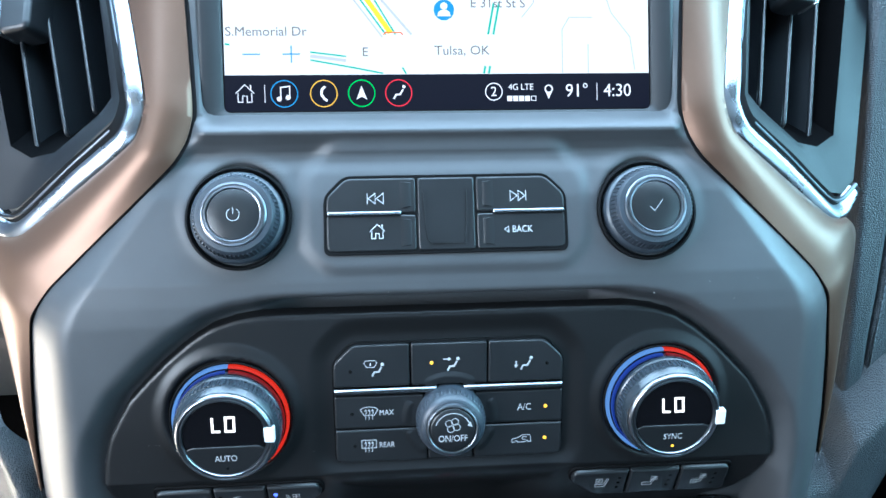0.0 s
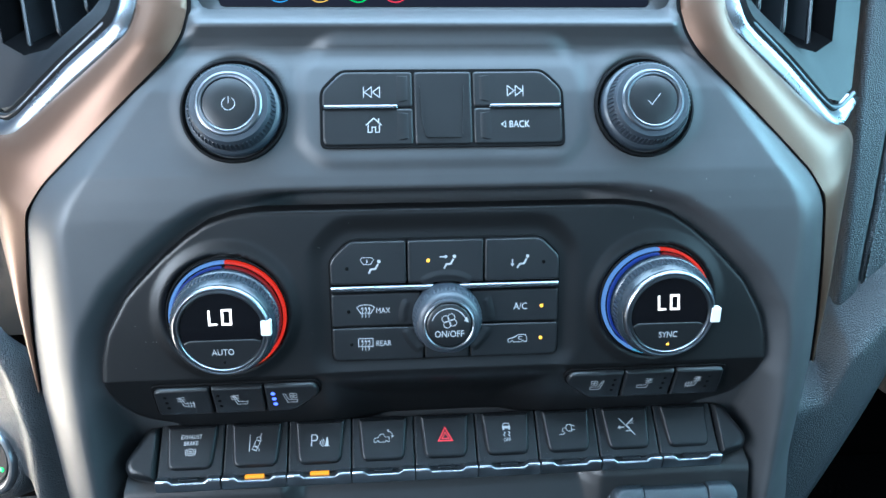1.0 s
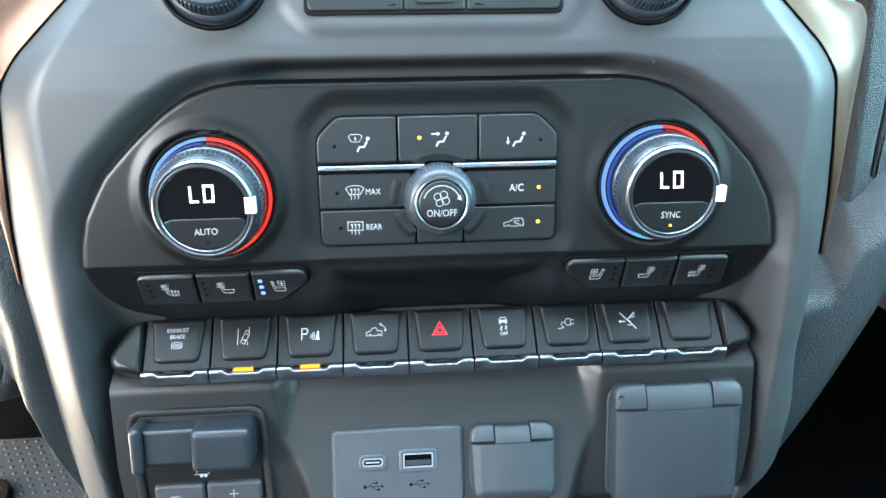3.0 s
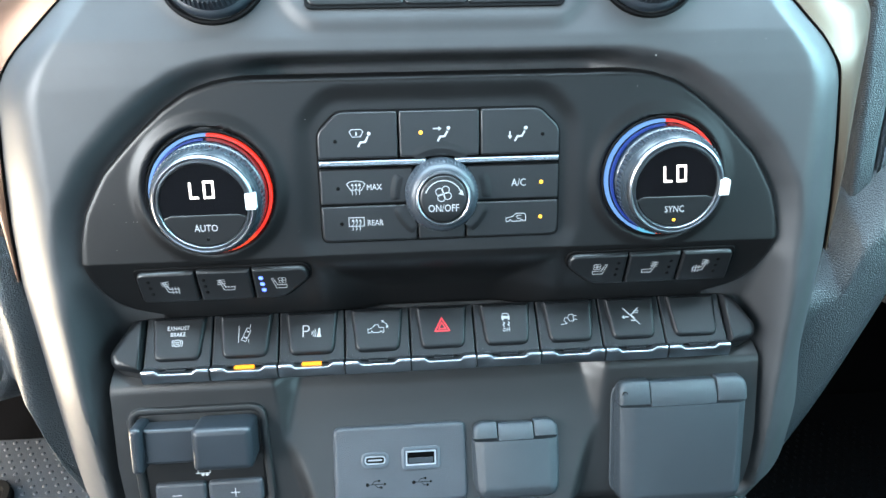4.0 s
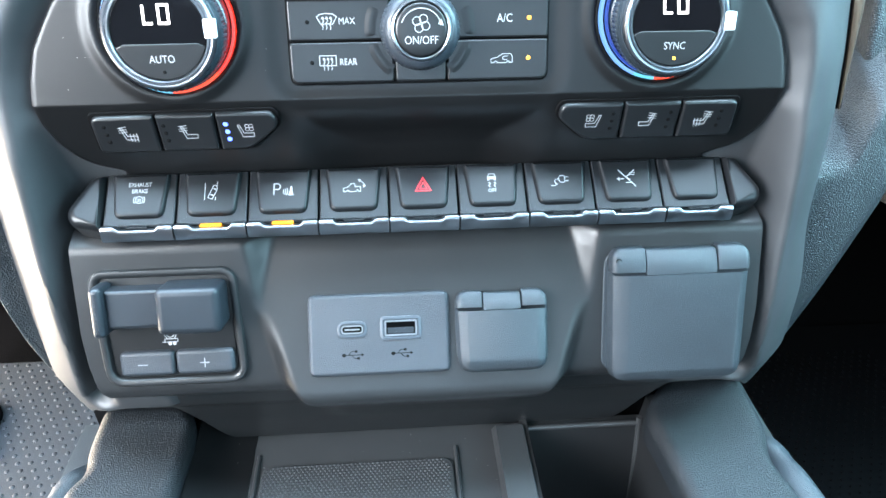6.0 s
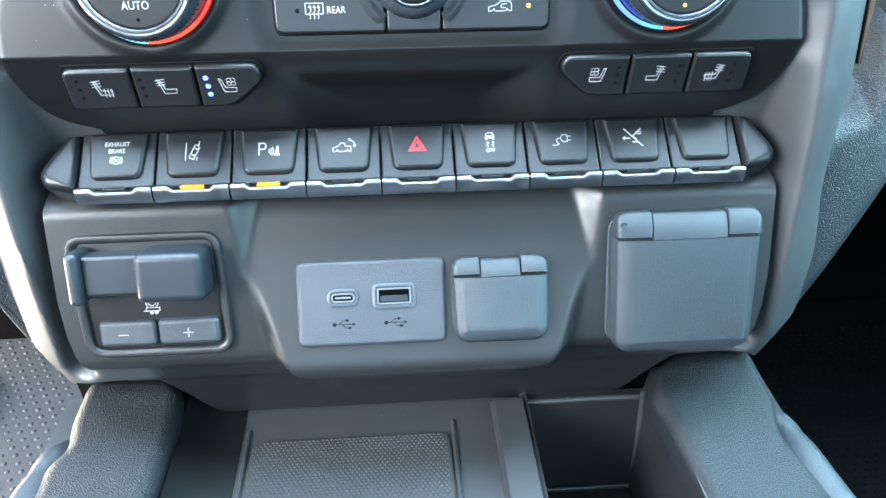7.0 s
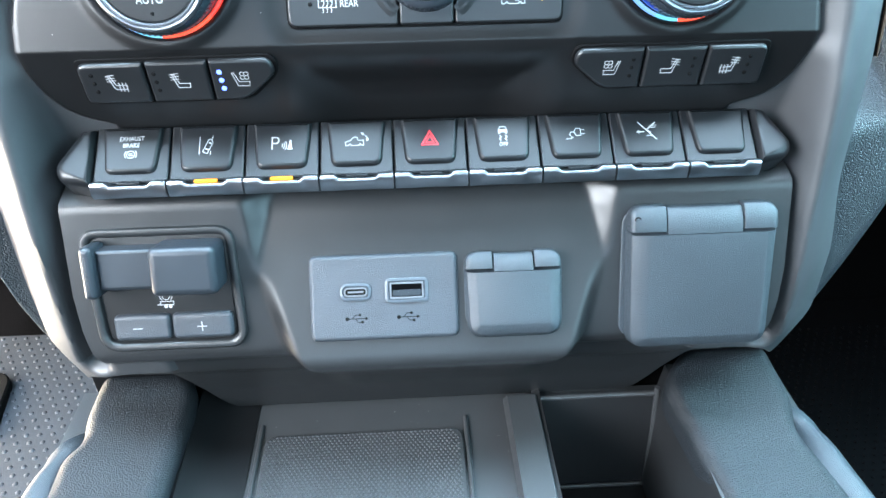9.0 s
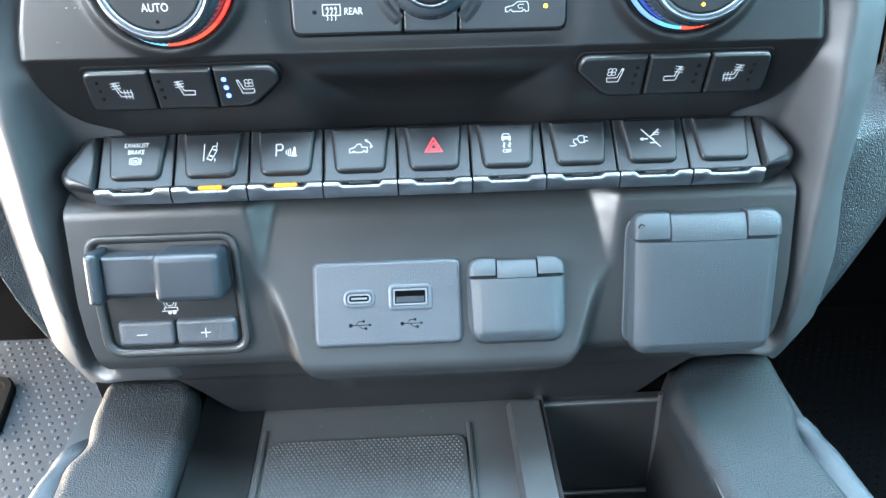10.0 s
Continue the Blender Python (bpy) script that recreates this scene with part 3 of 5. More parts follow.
def build_dial(x, label, dx, dv, reach, lift, ring_x, ring_v):
    t = thing("temperature_dial", label, "dial", F_CLIMATE @ pose(x / 1000, 0.0003, 0), "temperature dials")
    part("collar", lathe(B(), [(24.8, -5), (24.8, -0.8), (24.3, -0.4), (23.8, -0.8), (23.6, -5)], 96, cap0=False, cap1=False), M_DARK, t)
    cold = ring_arc(B(), 22.3, 23.4, -4, 0.4, 90, 246)
    part("cold_ring", cold, M_COLD, t, "lit blue arc")
    # both arc ends carry the tint of an overexposed ring in their colour
    part("cold_ring_end", ring_arc(B(), 22.3, 23.4, -4, 0.4, 246, 266, 8), M_CYAN, t, "lit end of the blue arc, paled for overexposure")
    part("hot_ring_end", ring_arc(B(), 22.3, 23.4, -4, 0.4, -93, -46, 14), M_WARM, t, "lit end of the red arc, orange for overexposure")
    hot = ring_arc(B(), 22.3, 23.4, -4, 0.4, -46, 89)
    part("hot_ring", hot, M_HOT, t, "lit red arc")
    # weakly glowing bands added for the ring's light on the grip
    part("cold_tint", ring_arc(B(), 21.0, 21.75, 0.6, 2.6, 92, 245), M_COLD_DIM, t, "faint glowing band for the ring's blue on the grip")
    part("hot_tint", ring_arc(B(), 21.0, 21.75, 0.6, 2.6, -70, 88), M_HOT_DIM, t, "faint glowing band for the ring's red on the grip")
    part("body", lathe(B(), [(21.6, -4), (21.6, 0.8), (21.4, 1.2), (20.9, 1.6), (20.7, 6.6), (20.4, 7.2), (19.8, 8.8), (19.3, 9.6), (17, 9.8)], 96), M_DIALGRIP, t, "glossy grey grip")
    bm = B()
    for i in range(72):
        a = 2 * math.pi * i / 72
        c, s = math.cos(a), math.sin(a)
        q = [(r * c - o * s, r * s + o * c, w) for r, w in ((20.8, 2.0), (20.6, 6.4)) for o in (-0.5, 0.5)]
        p = [(r * c - o * s, r * s + o * c, w) for r, w in ((21.25, 2.2), (21.05, 6.2)) for o in (-0.3, 0.3)]
        loft(bm, [[q[0], q[1], q[3], q[2]], [p[0], p[1], p[3], p[2]]])
    part("knurling", bm, M_GRIP, t)
    part("chrome_ring", lathe(B(), [(19.3, 8.8), (19.2, 10.4), (18.8, 11.2), (18.2, 11.6), (17.7, 11.5), (17.5, 11.1), (17.2, 11.1), (17.0, 11.6), (16.5, 11.6), (16.2, 11.2), (16.0, 9.5)], 96, cap0=False, cap1=False), M_SATIN, t, "bright chrome ring")
    chord = -4.4
    a0 = math.asin(chord / 16.1)
    upper = [(16.1 * math.cos(a0 + (math.pi - 2 * a0) * i / 40), 16.1 * math.sin(a0 + (math.pi - 2 * a0) * i / 40)) for i in range(41)]
    part("display", slab(B(), upper, 8, 10.9, 0.2), M_GLOSS, t, "gloss black display window")
    lower = [(16.0 * math.cos(math.pi - a0 + 0.03 + (math.pi + 2 * a0 - 0.06) * i / 30), 16.0 * math.sin(math.pi - a0 + 0.03 + (math.pi + 2 * a0 - 0.06) * i / 30)) for i in range(31)]
    push = part("push_button", slab(B(), lower + [(12.6, -3.6), (-12.6, -3.6)], 8, 11.2, 0.5), M_BUTTON, t)
    part("pointer", slab(B(), box_outline(16.0 + reach, 20.0 + reach, lift - 3.8, lift + 2.6, 0.5), 9, 12.0, 0.4), M_WHITE, t, "white pointer block")
    for ob in t.children:                       # the grip leans down, stands proud and is shifted to fit the camera's view
        if not ob.name.startswith(("collar", "cold", "hot")):
            ob.matrix_local = pose(dx / 1000, dv / 1000, 0.0012, 5.5)
        else:
            ob.matrix_local = pose(ring_x / 1000, ring_v / 1000, 0)
    return t, push


dial_l, push_l = build_dial(-89.8, "round temperature dial with a lit red and blue ring", 0.5, -1.8, -0.6, 1.7, 0.7, -0.8)
dial_r, push_r = build_dial(90.0, "round temperature dial with a lit blue and red ring", 1.3, -0.9, 1.3, 0.0, 0.0, 0.0)

# ---------------------------------------------------------------- seat buttons
SEAT_L = [[(-122.4, -8.4, 2.5), (-99.6, -8.4), (-99.6, 7.4), (-122.4, 7.2, 3)], [(-98.8, -8.4), (-77.6, -8.4), (-77.6, 7.6), (-98.8, 7.6)],
          [(-76.8, -8.4), (-65.5, -8.4, 4), (-53.8, 2.0, 4), (-55.4, 7.8, 3), (-76.8, 7.8)]]
SEAT_R = [[(54.2, 7.6, 3), (52.8, 2.0, 4), (64.5, -8.6, 4), (78.2, -8.6), (78.2, 7.6)], [(79, -8.6), (101, -8.6), (101, 7.6), (79, 7.6)], [(101.8, -8.6), (124.0, -8.6, 2.5), (123.6, 7.6, 3), (101.8, 7.6)]]
seat_buttons = []
for pts in SEAT_L + SEAT_R:
    cx = sum(p[0] for p in pts) / len(pts)
    t = thing("seat_heating_button", "black seat heating button with a printed symbol", "button", F_SEAT @ pose(cx / 1000, 0, 0), "seat comfort buttons")
    o = rounded([(p[0] - cx, *p[1:]) for p in pts], 0.8)
    part("cap", slab(B(), o, -6, 0.0, 1.3, 4), M_BUTTON, t)
    seat_buttons.append((t, cx))
for x0, x1, flip in ((-123, -54, 1), (53, 124.5, -1)):
    t = thing("button_surround", "dark recess around a row of seat buttons", "trim", F_SEAT)
    q = [(x0 - 0.6, -9.5, 3), (x1 - 10, -9.5, 4), (x1 + 1.6, 2.0, 4), (x1 - 0.4, 8.9, 3), (x0 - 0.6, 8.5, 3)] if flip > 0 else [(x0 + 0.4, 8.7, 3), (x0 - 1.4, 2.0, 4), (x0 + 11, -9.7, 4), (x1 + 0.6, -9.7, 3), (x1 + 0.6, 8.7, 3)]
    part("surround", slab(B(), rounded(q), -7, -2.0, 0.3), M_DARK, t)

# ---------------------------------------------------------------- row of keys
PITCH, MIDDLE = 28.15, 0.4
keys = []


def build_key(x):
    t = thing("toggle_key", "black piano-style switch key with a polished lower lip", "switch", F_KEY @ pose(x / 1000, 0, 0), "dash switch keys")
    body = part("body", slab(B(), rounded([(-13.75, -12.5, 0.6), (13.75, -12.5, 0.6), (13.75, 10.5, 0.6), (-13.75, 10.5, 0.6)]), -10, -0.9, 0.6), M_KEYCAP, t)
    part("pad", slab(B(), rounded([(-9.2, -8.8, 3), (9.2, -8.8, 3), (11.0, 9.8, 1), (-11.0, 9.8, 1)]), -2, 0.8, 1.2, 4, draft=1.0), M_KEYCAP, t)
    lip = F_KEY.inverted() @ plane_frame(213.6, 75.4, 20)
    bm, rings = B(), []
    for x, top in ((-13.75, 1.9), (-13.55, 2.4), (-8.6, 2.4), (-8.2, 2.2), (-7.0, 1.1), (-6.6, 0.9), (6.6, 0.9), (7.0, 1.1), (8.2, 2.2), (8.6, 2.4), (13.55, 2.4), (13.75, 1.9)):
        rings.append([(x, top, -9)] + [(x, top - (top + 4.0) * u, w) for u, w in ((0, -0.2), (0.03, 0.3), (0.07, 0.55), (0.13, 0.66), (0.3, 0.55), (0.5, 0.2), (0.7, -0.3), (0.9, -1.0), (1, -1.5))] + [(x, -4.0, -9)])
    loft(bm, rings)
    part("lip", bm, M_LIP, t, "polished silver lip", angle=50).matrix_local = lip
    part("indicator", slab(B(), box_outline(-4.1, 4.1, 1.1, 2.0, 0.3), -4, -0.6, 0.2), M_KEYCAP, t, "unlit indicator bar").matrix_local = lip
    return t


first = build_key(MIDDLE - 4 * PITCH)
keys = [first] + [copy_thing(first, F_KEY @ pose((MIDDLE + (i - 4) * PITCH) / 1000, 0, 0)) for i in range(1, 9)]
for k in keys[1:3]:
    for ch in k.children:
        if ch.name.startswith("indicator"):
            ch.data = ch.data.copy()
            ch.data.materials[0] = M_AMBER
            tagged(ch, "lit amber indicator bar")
for s in (-1, 1):
    t = thing("key_row_end_cap", "black wedge that ends the row of keys", "trim", F_KEY)
    x0 = MIDDLE + s * 4.5 * PITCH + s * 0.3
    o = [(x0, -13.5, 0.8), (x0 + s * 12, -11, 4), (x0 + s * 14.5, -5, 4), (x0 + s * 5.5, 10, 2), (x0, 10.5, 0.8)]
    part("cap", slab(B(), rounded(o), -12, 0.6, 3.6, 6), M_KEYCAP, t)

# ---------------------------------------------------------------- ports, covers and trailer brake control
usb = thing("usb_port_panel", "grey panel with a small and a large charging port", "port panel", F_USB)
part("plate", slab(B(), box_outline(-49.3, 9.6, -19.4, 14.8, 3.2), -4, 0, 1.8, 4), M_GREY, usb)


def hinge_piece(x0, x1, v0, v1, deep, edge0, edge1, corner0, corner1, drop):
    """A piece of a hinge that falls away towards its upper edge; edge: rounding of its sides, corner: of its upper corners."""
    bm, rings = B(), []
    for i in range(13):
        u = i / 12
        v = v0 + (v1 - v0) * math.sin(u * math.pi / 2)
        k = math.sin(u * math.pi / 2)
        w = -0.15 - drop * k ** 2.2 - (1.4 * ((u - 0.75) / 0.25) ** 2 if u > 0.75 else 0)
        c = [r * (1 - math.sqrt(max(0.0, 1 - max(0.0, (v - v1 + r) / r) ** 2))) if r else 0.0 for r in (corner0, corner1)]
        a, b = x0 + c[0], x1 - c[1]
        sec = [(a, v, -deep)] + [(a + edge0 * (1 - math.cos(q)), v, w - edge0 * (1 - math.sin(q))) for q in [math.pi / 2 * j / 4 for j in range(5)]]
        sec += [(b - edge1 * (1 - math.cos(q)), v, w - edge1 * (1 - math.sin(q))) for q in [math.pi / 2 * j / 4 for j in range(4, -1, -1)]] + [(b, v, -deep)]
        rings.append(sec)
    loft(bm, rings)
    return bm


def build_cover(name, label, m, x0, x1, v0, v1, deep, hinge, r):
    t = thing(name, label, "socket cover", m)
    w, h = x1 - x0, v1 - hinge
    big = deep > 7
    lw = w * (0.235 if big else 0.28)
    o = rounded([(x0 + 0.9, v0, r), (x1 - 0.9, v0, r), (x1, h, 0.9), (x0, h, 0.9)], n=6)
    bm = B()
    fl, fr, fb = (8.0, 4.5, 5.0) if big else (4.8, 5.2, 4.6)       # widths of the sloping margins
    flat = [(min(max(x, x0 + fl), x1 - fr), max(v, v0 + fb)) for x, v in inset(o, 0.9)]
    soft = [(0.12 * a[0] + 0.88 * c[0], 0.12 * a[1] + 0.88 * c[1]) for a, c in zip(inset(o, 0.7), flat)]
    loft(bm, [[(x, v, -deep + 2) for x, v in inset(o, -0.7)], [(x, v, -3.0) for x, v in o], [(x, v, -2.2) for x, v in inset(o, 0.2)], [(x, v, -1.7) for x, v in inset(o, 0.45)],
              [(x, v, -1.35) for x, v in inset(o, 0.8)], [(x, v, -0.12) for x, v in soft], [(x, v, 0.0) for x, v in flat]])
    bmesh.ops.remove_doubles(bm, verts=bm.verts, dist=0.02)
    part("lid", bm, M_LID, t, angle=45)
    drop = 3.6 if big else 2.6
    part("lid_tongue", hinge_piece(x0 + lw + 0.55, x1 - lw - 0.55, h - 0.6, v1 - 0.9, deep, 0.25, 0.25, 0.6, 0.6, drop), M_LID, t, angle=50)
    part("hinge_lug", hinge_piece(x0 - 0.2, x0 + lw, h + 0.6, v1, deep, 2.2, 0.4, 4.5, 0.6, drop - 0.6), M_LID, t, angle=50)
    part("hinge_lug", hinge_piece(x1 - lw, x1 + 0.2, h + 0.6, v1, deep, 0.4, 2.2, 0.6, 4.5, drop - 0.6), M_LID, t, angle=50)
    if big:
        part("hinge_pin", lathe(B(), [(1.5, -3.2), (1.4, -0.9), (0.9, -0.75), (0.8, -1.2)], 20, x0 + 2.4, v1 - 5.2), M_DARK, t)
        part("hinge_pin_head", lathe(B(), [(0.7, -2.0), (0.7, -0.75), (0.3, -0.65)], 14, x0 + 2.4, v1 - 5.2), M_LID, t)
    part("base", slab(B(), rounded([(x0 - 2.2 if big else x0 - 0.5, v0 + 3, r), (x1 - 2, v0 + 3, r), (x1 - 2, v1 - 2, r), (x0 - 2.2 if big else x0 - 0.5, v1 - 2, r)], n=6), -deep - 2, -deep + 2, 0.6), M_LID, t)
    return t


cover_small = build_cover("power_outlet_cover", "small blue-grey hinged cover over a power socket", F_USB @ pose(0, 0, 0.004), 12.6, 50.6, -19.5, 14.2, 6, 7.5, 6)
cover_big = build_cover("household_outlet_cover", "large blue-grey hinged cover standing slightly open", F_LID, 78, 136.5, -57.5, 1.5, 9, 10.5, 7)

brake = thing("trailer_brake_control", "black trailer brake control with a sliding lever and two keys", "control", F_TRAILER)
o = rounded([(-131.5, -20, 6), (-77.5, -20, 6), (-79.5, 26, 5), (-134.5, 26, 5)], n=6)
bm = B()
loft(bm, [[(x, v, -4) for x, v in inset(o, -2.2)], [(x, v, 0.5) for x, v in inset(o, -2.2)], [(x, v, 1.3) for x, v in inset(o, -1.6)], [(x, v, 1.5) for x, v in inset(o, -0.6)], [(x, v, 1.2) for x, v in inset(o, 0.4)], [(x, v, 0.4) for x, v in inset(o, 1.2)], [(x, v, -2) for x, v in inset(o, 1.6)]])
part("bezel", bm, M_LOWER, brake, "smooth dark grey rim")
part("face", slab(B(), inset(o, 1.8), -4, -0.6, 0.4), M_PANEL, brake)
for x0, x1, nm in ((-127.4, -105.1, "minus"), (-104.6, -80.6, "plus")):
    part("key", slab(B(), box_outline(x0, x1, -17.5, -6.8, 2.4), -3, 1.8, 1.8, 5), M_GREY, brake)
part("slide", slab(B(), box_outline(-128, -84, 5.5, 21.5, 1.0), -3, 8.5, 1.6, 4), M_BRAKE, brake)
part("lever_stop", slab(B(), box_outline(-132.5, -127.5, 3.0, 23.5, 2.0), -3, 12, 2.2, 4), M_BRAKE, brake)
part("lever", slab(B(), box_outline(-106.5, -81.5, 4.0, 23.0, 3.0), -2, 15, 3.0, 5), M_BRAKE, brake, "chunky lever grip")

# ---------------------------------------------------------------- bronze trim, chrome and vents
TRIM_IN_Z = [335, 301, 265, 258, 252, 245, 233, 213, 200, 192, 185, 157, 130, 106]
TRIM_OUT = [(137, 345, 335), (127, 318, 300), (117.5, 288, 270), (117.5, 283, 264), (119, 279, 258), (123, 276.5, 252), (144, 276, 235.5), (174, 277, 213),
            (187, 282, 209), (193, 284, 202), (191, 277, 190), (185, 262, 157), (181, 251, 130), (179, 245, 105)]


def path_points(p, n):
    """Even points along a smooth line through p."""
    p = [Vector(q) for q in p]
    out = []
    for i in range(len(p) - 1):
        a, b, c, d = p[max(i - 1, 0)], p[i], p[i + 1], p[min(i + 2, len(p) - 1)]
        for s in range(n):
            u = s / n
            lin = b.lerp(c, u)
            cr = 0.5 * ((2 * b) + (c - a) * u + (2 * a - 5 * b + 4 * c - d) * u * u + (3 * b - a - 3 * c + d) * u ** 3)
            out.append(lin * 0.4 + cr * 0.6)
    return out + [p[-1]]


def sweep(bm, path, section):
    """A bar along path; the section is in (across, out) with out towards the viewer."""
    rings = []
    for i, p in enumerate(path):
        d = (path[min(i + 1, len(path) - 1)] - path[max(i - 1, 0)]).normalized()
        out = Vector((0, -0.85, 0.5))
        out = (out - d * out.dot(d)).normalized()
        side = d.cross(out)
        rings.append([tuple(p + side * a + out * b) for a, b in section])
    loft(bm, rings)
    return bm


def mirror(pts, s):
    return [(s * p[0], p[1], p[2]) for p in pts]


def build_side(s):
    trim = thing("dash_side_trim", "glossy bronze trim band between the stack and the vent", "trim", group="bronze trim bands")
    inner = [(s * (float(interp(EDGE_X, z)) + 0.9), float(interp(EDGE_Y, z)) - 1.0, z) for z in TRIM_IN_Z]
    outer = mirror(TRIM_OUT, s)
    pi, po = path_points(inner, 6), path_points(outer, 6)
    rings = []
    for a, b in zip(pi, po):
        row = []
        for k in range(9):
            u = k / 8
            q = a.lerp(b, u)
            bulge = 3.0 * math.sin(math.pi * u) * min(1, (b - a).length / 12)
            row.append((q.x, q.y - bulge, q.z + bulge * 0.4))
        row = [(row[0][0], row[0][1] + 6, row[0][2])] + row + [(row[-1][0], row[-1][1] + 6, row[-1][2])]
        rings.append(row)
    bm = B()
    loft(bm, rings, False, False, closed=False)
    part("band", bm, M_BRONZE, trim, angle=60)
    part("edge_gap", sweep(B(), [p + Vector((0, 2.2, 0)) for p in pi], [(-1.6, -1.2), (1.6, -1.2), (1.6, 1.2), (-1.6, 1.2)]), M_DARK, trim)
    vent = thing("air_vent", "black air vent with upright vanes in a chrome frame", "air vent", group="dash air vents")
    cp = path_points(mirror([(144, 348, 335), (131.5, 322, 300), (123, 293, 272), (121.5, 287, 264), (123, 282, 257.5), (127, 279.6, 252), (147, 279, 236.5), (170, 280, 217), (178, 282.5, 212.5), (185, 287.5, 212.2), (194, 297, 217.5)], s), 6)
    sec = [(3.9 * math.cos(a), 1.7 * math.sin(a)) for a in [2 * math.pi * i / 24 for i in range(24)]]
    part("chrome_frame", sweep(B(), cp, sec), M_CHROME, vent, "polished chrome frame", angle=70)
    bp = path_points(mirror([(149, 351, 335), (136.5, 325, 301), (128, 297, 273), (126.8, 291.5, 266), (128.6, 287, 259.5), (133, 284.6, 254.5), (151, 284, 240), (173, 284.6, 221), (180, 287, 217), (187, 291, 216.5), (196, 298, 220)], s), 6)
    sec = [(1.1 * math.cos(a), 0.9 * math.sin(a)) for a in [2 * math.pi * i / 16 for i in range(16)]]
    part("inner_frame", sweep(B(), bp, sec), M_FRAME, vent, "thin satin inner frame", angle=70)
    part("frame_gap", sweep(B(), [p + Vector((s * 2.6, 4.5, 1.2)) for p in cp], [(-4.5, -1.5), (4.5, -1.5), (4.5, 1.5), (-4.5, 1.5)]), M_DARK, vent)
    outer = mirror([(143, 352, 318), (130, 303, 272), (129.5, 297, 265), (133, 290.5, 257.5), (178, 288.5, 220.5), (187, 293, 217.5), (195, 299, 222), (222, 374, 322)], s)
    inner = mirror([(149, 351, 316), (136, 304, 268), (136, 302, 263), (140.5, 297, 257.5), (161, 296, 242), (172, 298, 239), (181, 302, 243), (209, 372, 320)], s)
    x, y, z = (-181, 344, 291) if s < 0 else (171, 349, 303)
    tab = part("slider_tab", slab(B(), box_outline(-8, 8, -13, 13, 4, 6), -8, 6, 2.5, 4), M_VANE, vent, "dark vent slider tab")
    tab.matrix_world = plane_frame(y, z, 40, x) @ pose(0, 0, 0, 0, s * 18, 0)
    strip = part("tab_trim", slab(B(), rounded([(s * 9.6, -12), (s * 6.4, -13.4), (s * 6.0, 8), (s * 9.6, 8)], 1.0), -5, 5.4, 1.0), M_CHROME, vent, "chrome strip on the tab")
    strip.matrix_world = tab.matrix_world
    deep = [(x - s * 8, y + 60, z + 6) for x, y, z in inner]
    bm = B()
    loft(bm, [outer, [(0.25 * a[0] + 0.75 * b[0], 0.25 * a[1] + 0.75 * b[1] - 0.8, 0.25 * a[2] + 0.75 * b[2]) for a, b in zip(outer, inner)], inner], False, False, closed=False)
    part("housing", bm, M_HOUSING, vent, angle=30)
    # duct walls coloured as if no daylight reached them
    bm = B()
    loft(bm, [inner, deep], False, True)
    part("duct", bm, M_SHADE_BLACK, vent)
    for low, top in (((148.5, 312, 256.5), (159, 347, 295.5)), ((161, 309, 248), (173.5, 347, 291)), ((173.5, 307, 241.5), (188, 352, 294.5))):
        low, top = [Vector((s * p[0], p[1] + 2, p[2])) for p in (low, top)]
        top = low + (top - low) * 1.5
        low = low - (top - low) * 0.06
        back, half = Vector((s * -7, 34, 3)), Vector((s * 0.55, 0.3, 0))
        bm = B()
        loft(bm, [[tuple(q) for q in (p - half, p + half, p + back + half, p + back - half)] for p in (low + Vector((0, 2, 0)), top)])
        sweep(bm, path_points([tuple(low + Vector((0, 3, 1))), tuple(low + (top - low) * 0.05), tuple(low.lerp(top, 0.5)), tuple(top)], 4), [(1.0 * math.cos(a), 1.0 * math.sin(a)) for a in [2 * math.pi * i / 10 for i in range(10)]])
        part("vane", bm, M_VANE, vent, angle=60)


for s in (-1, 1):
    build_side(s)

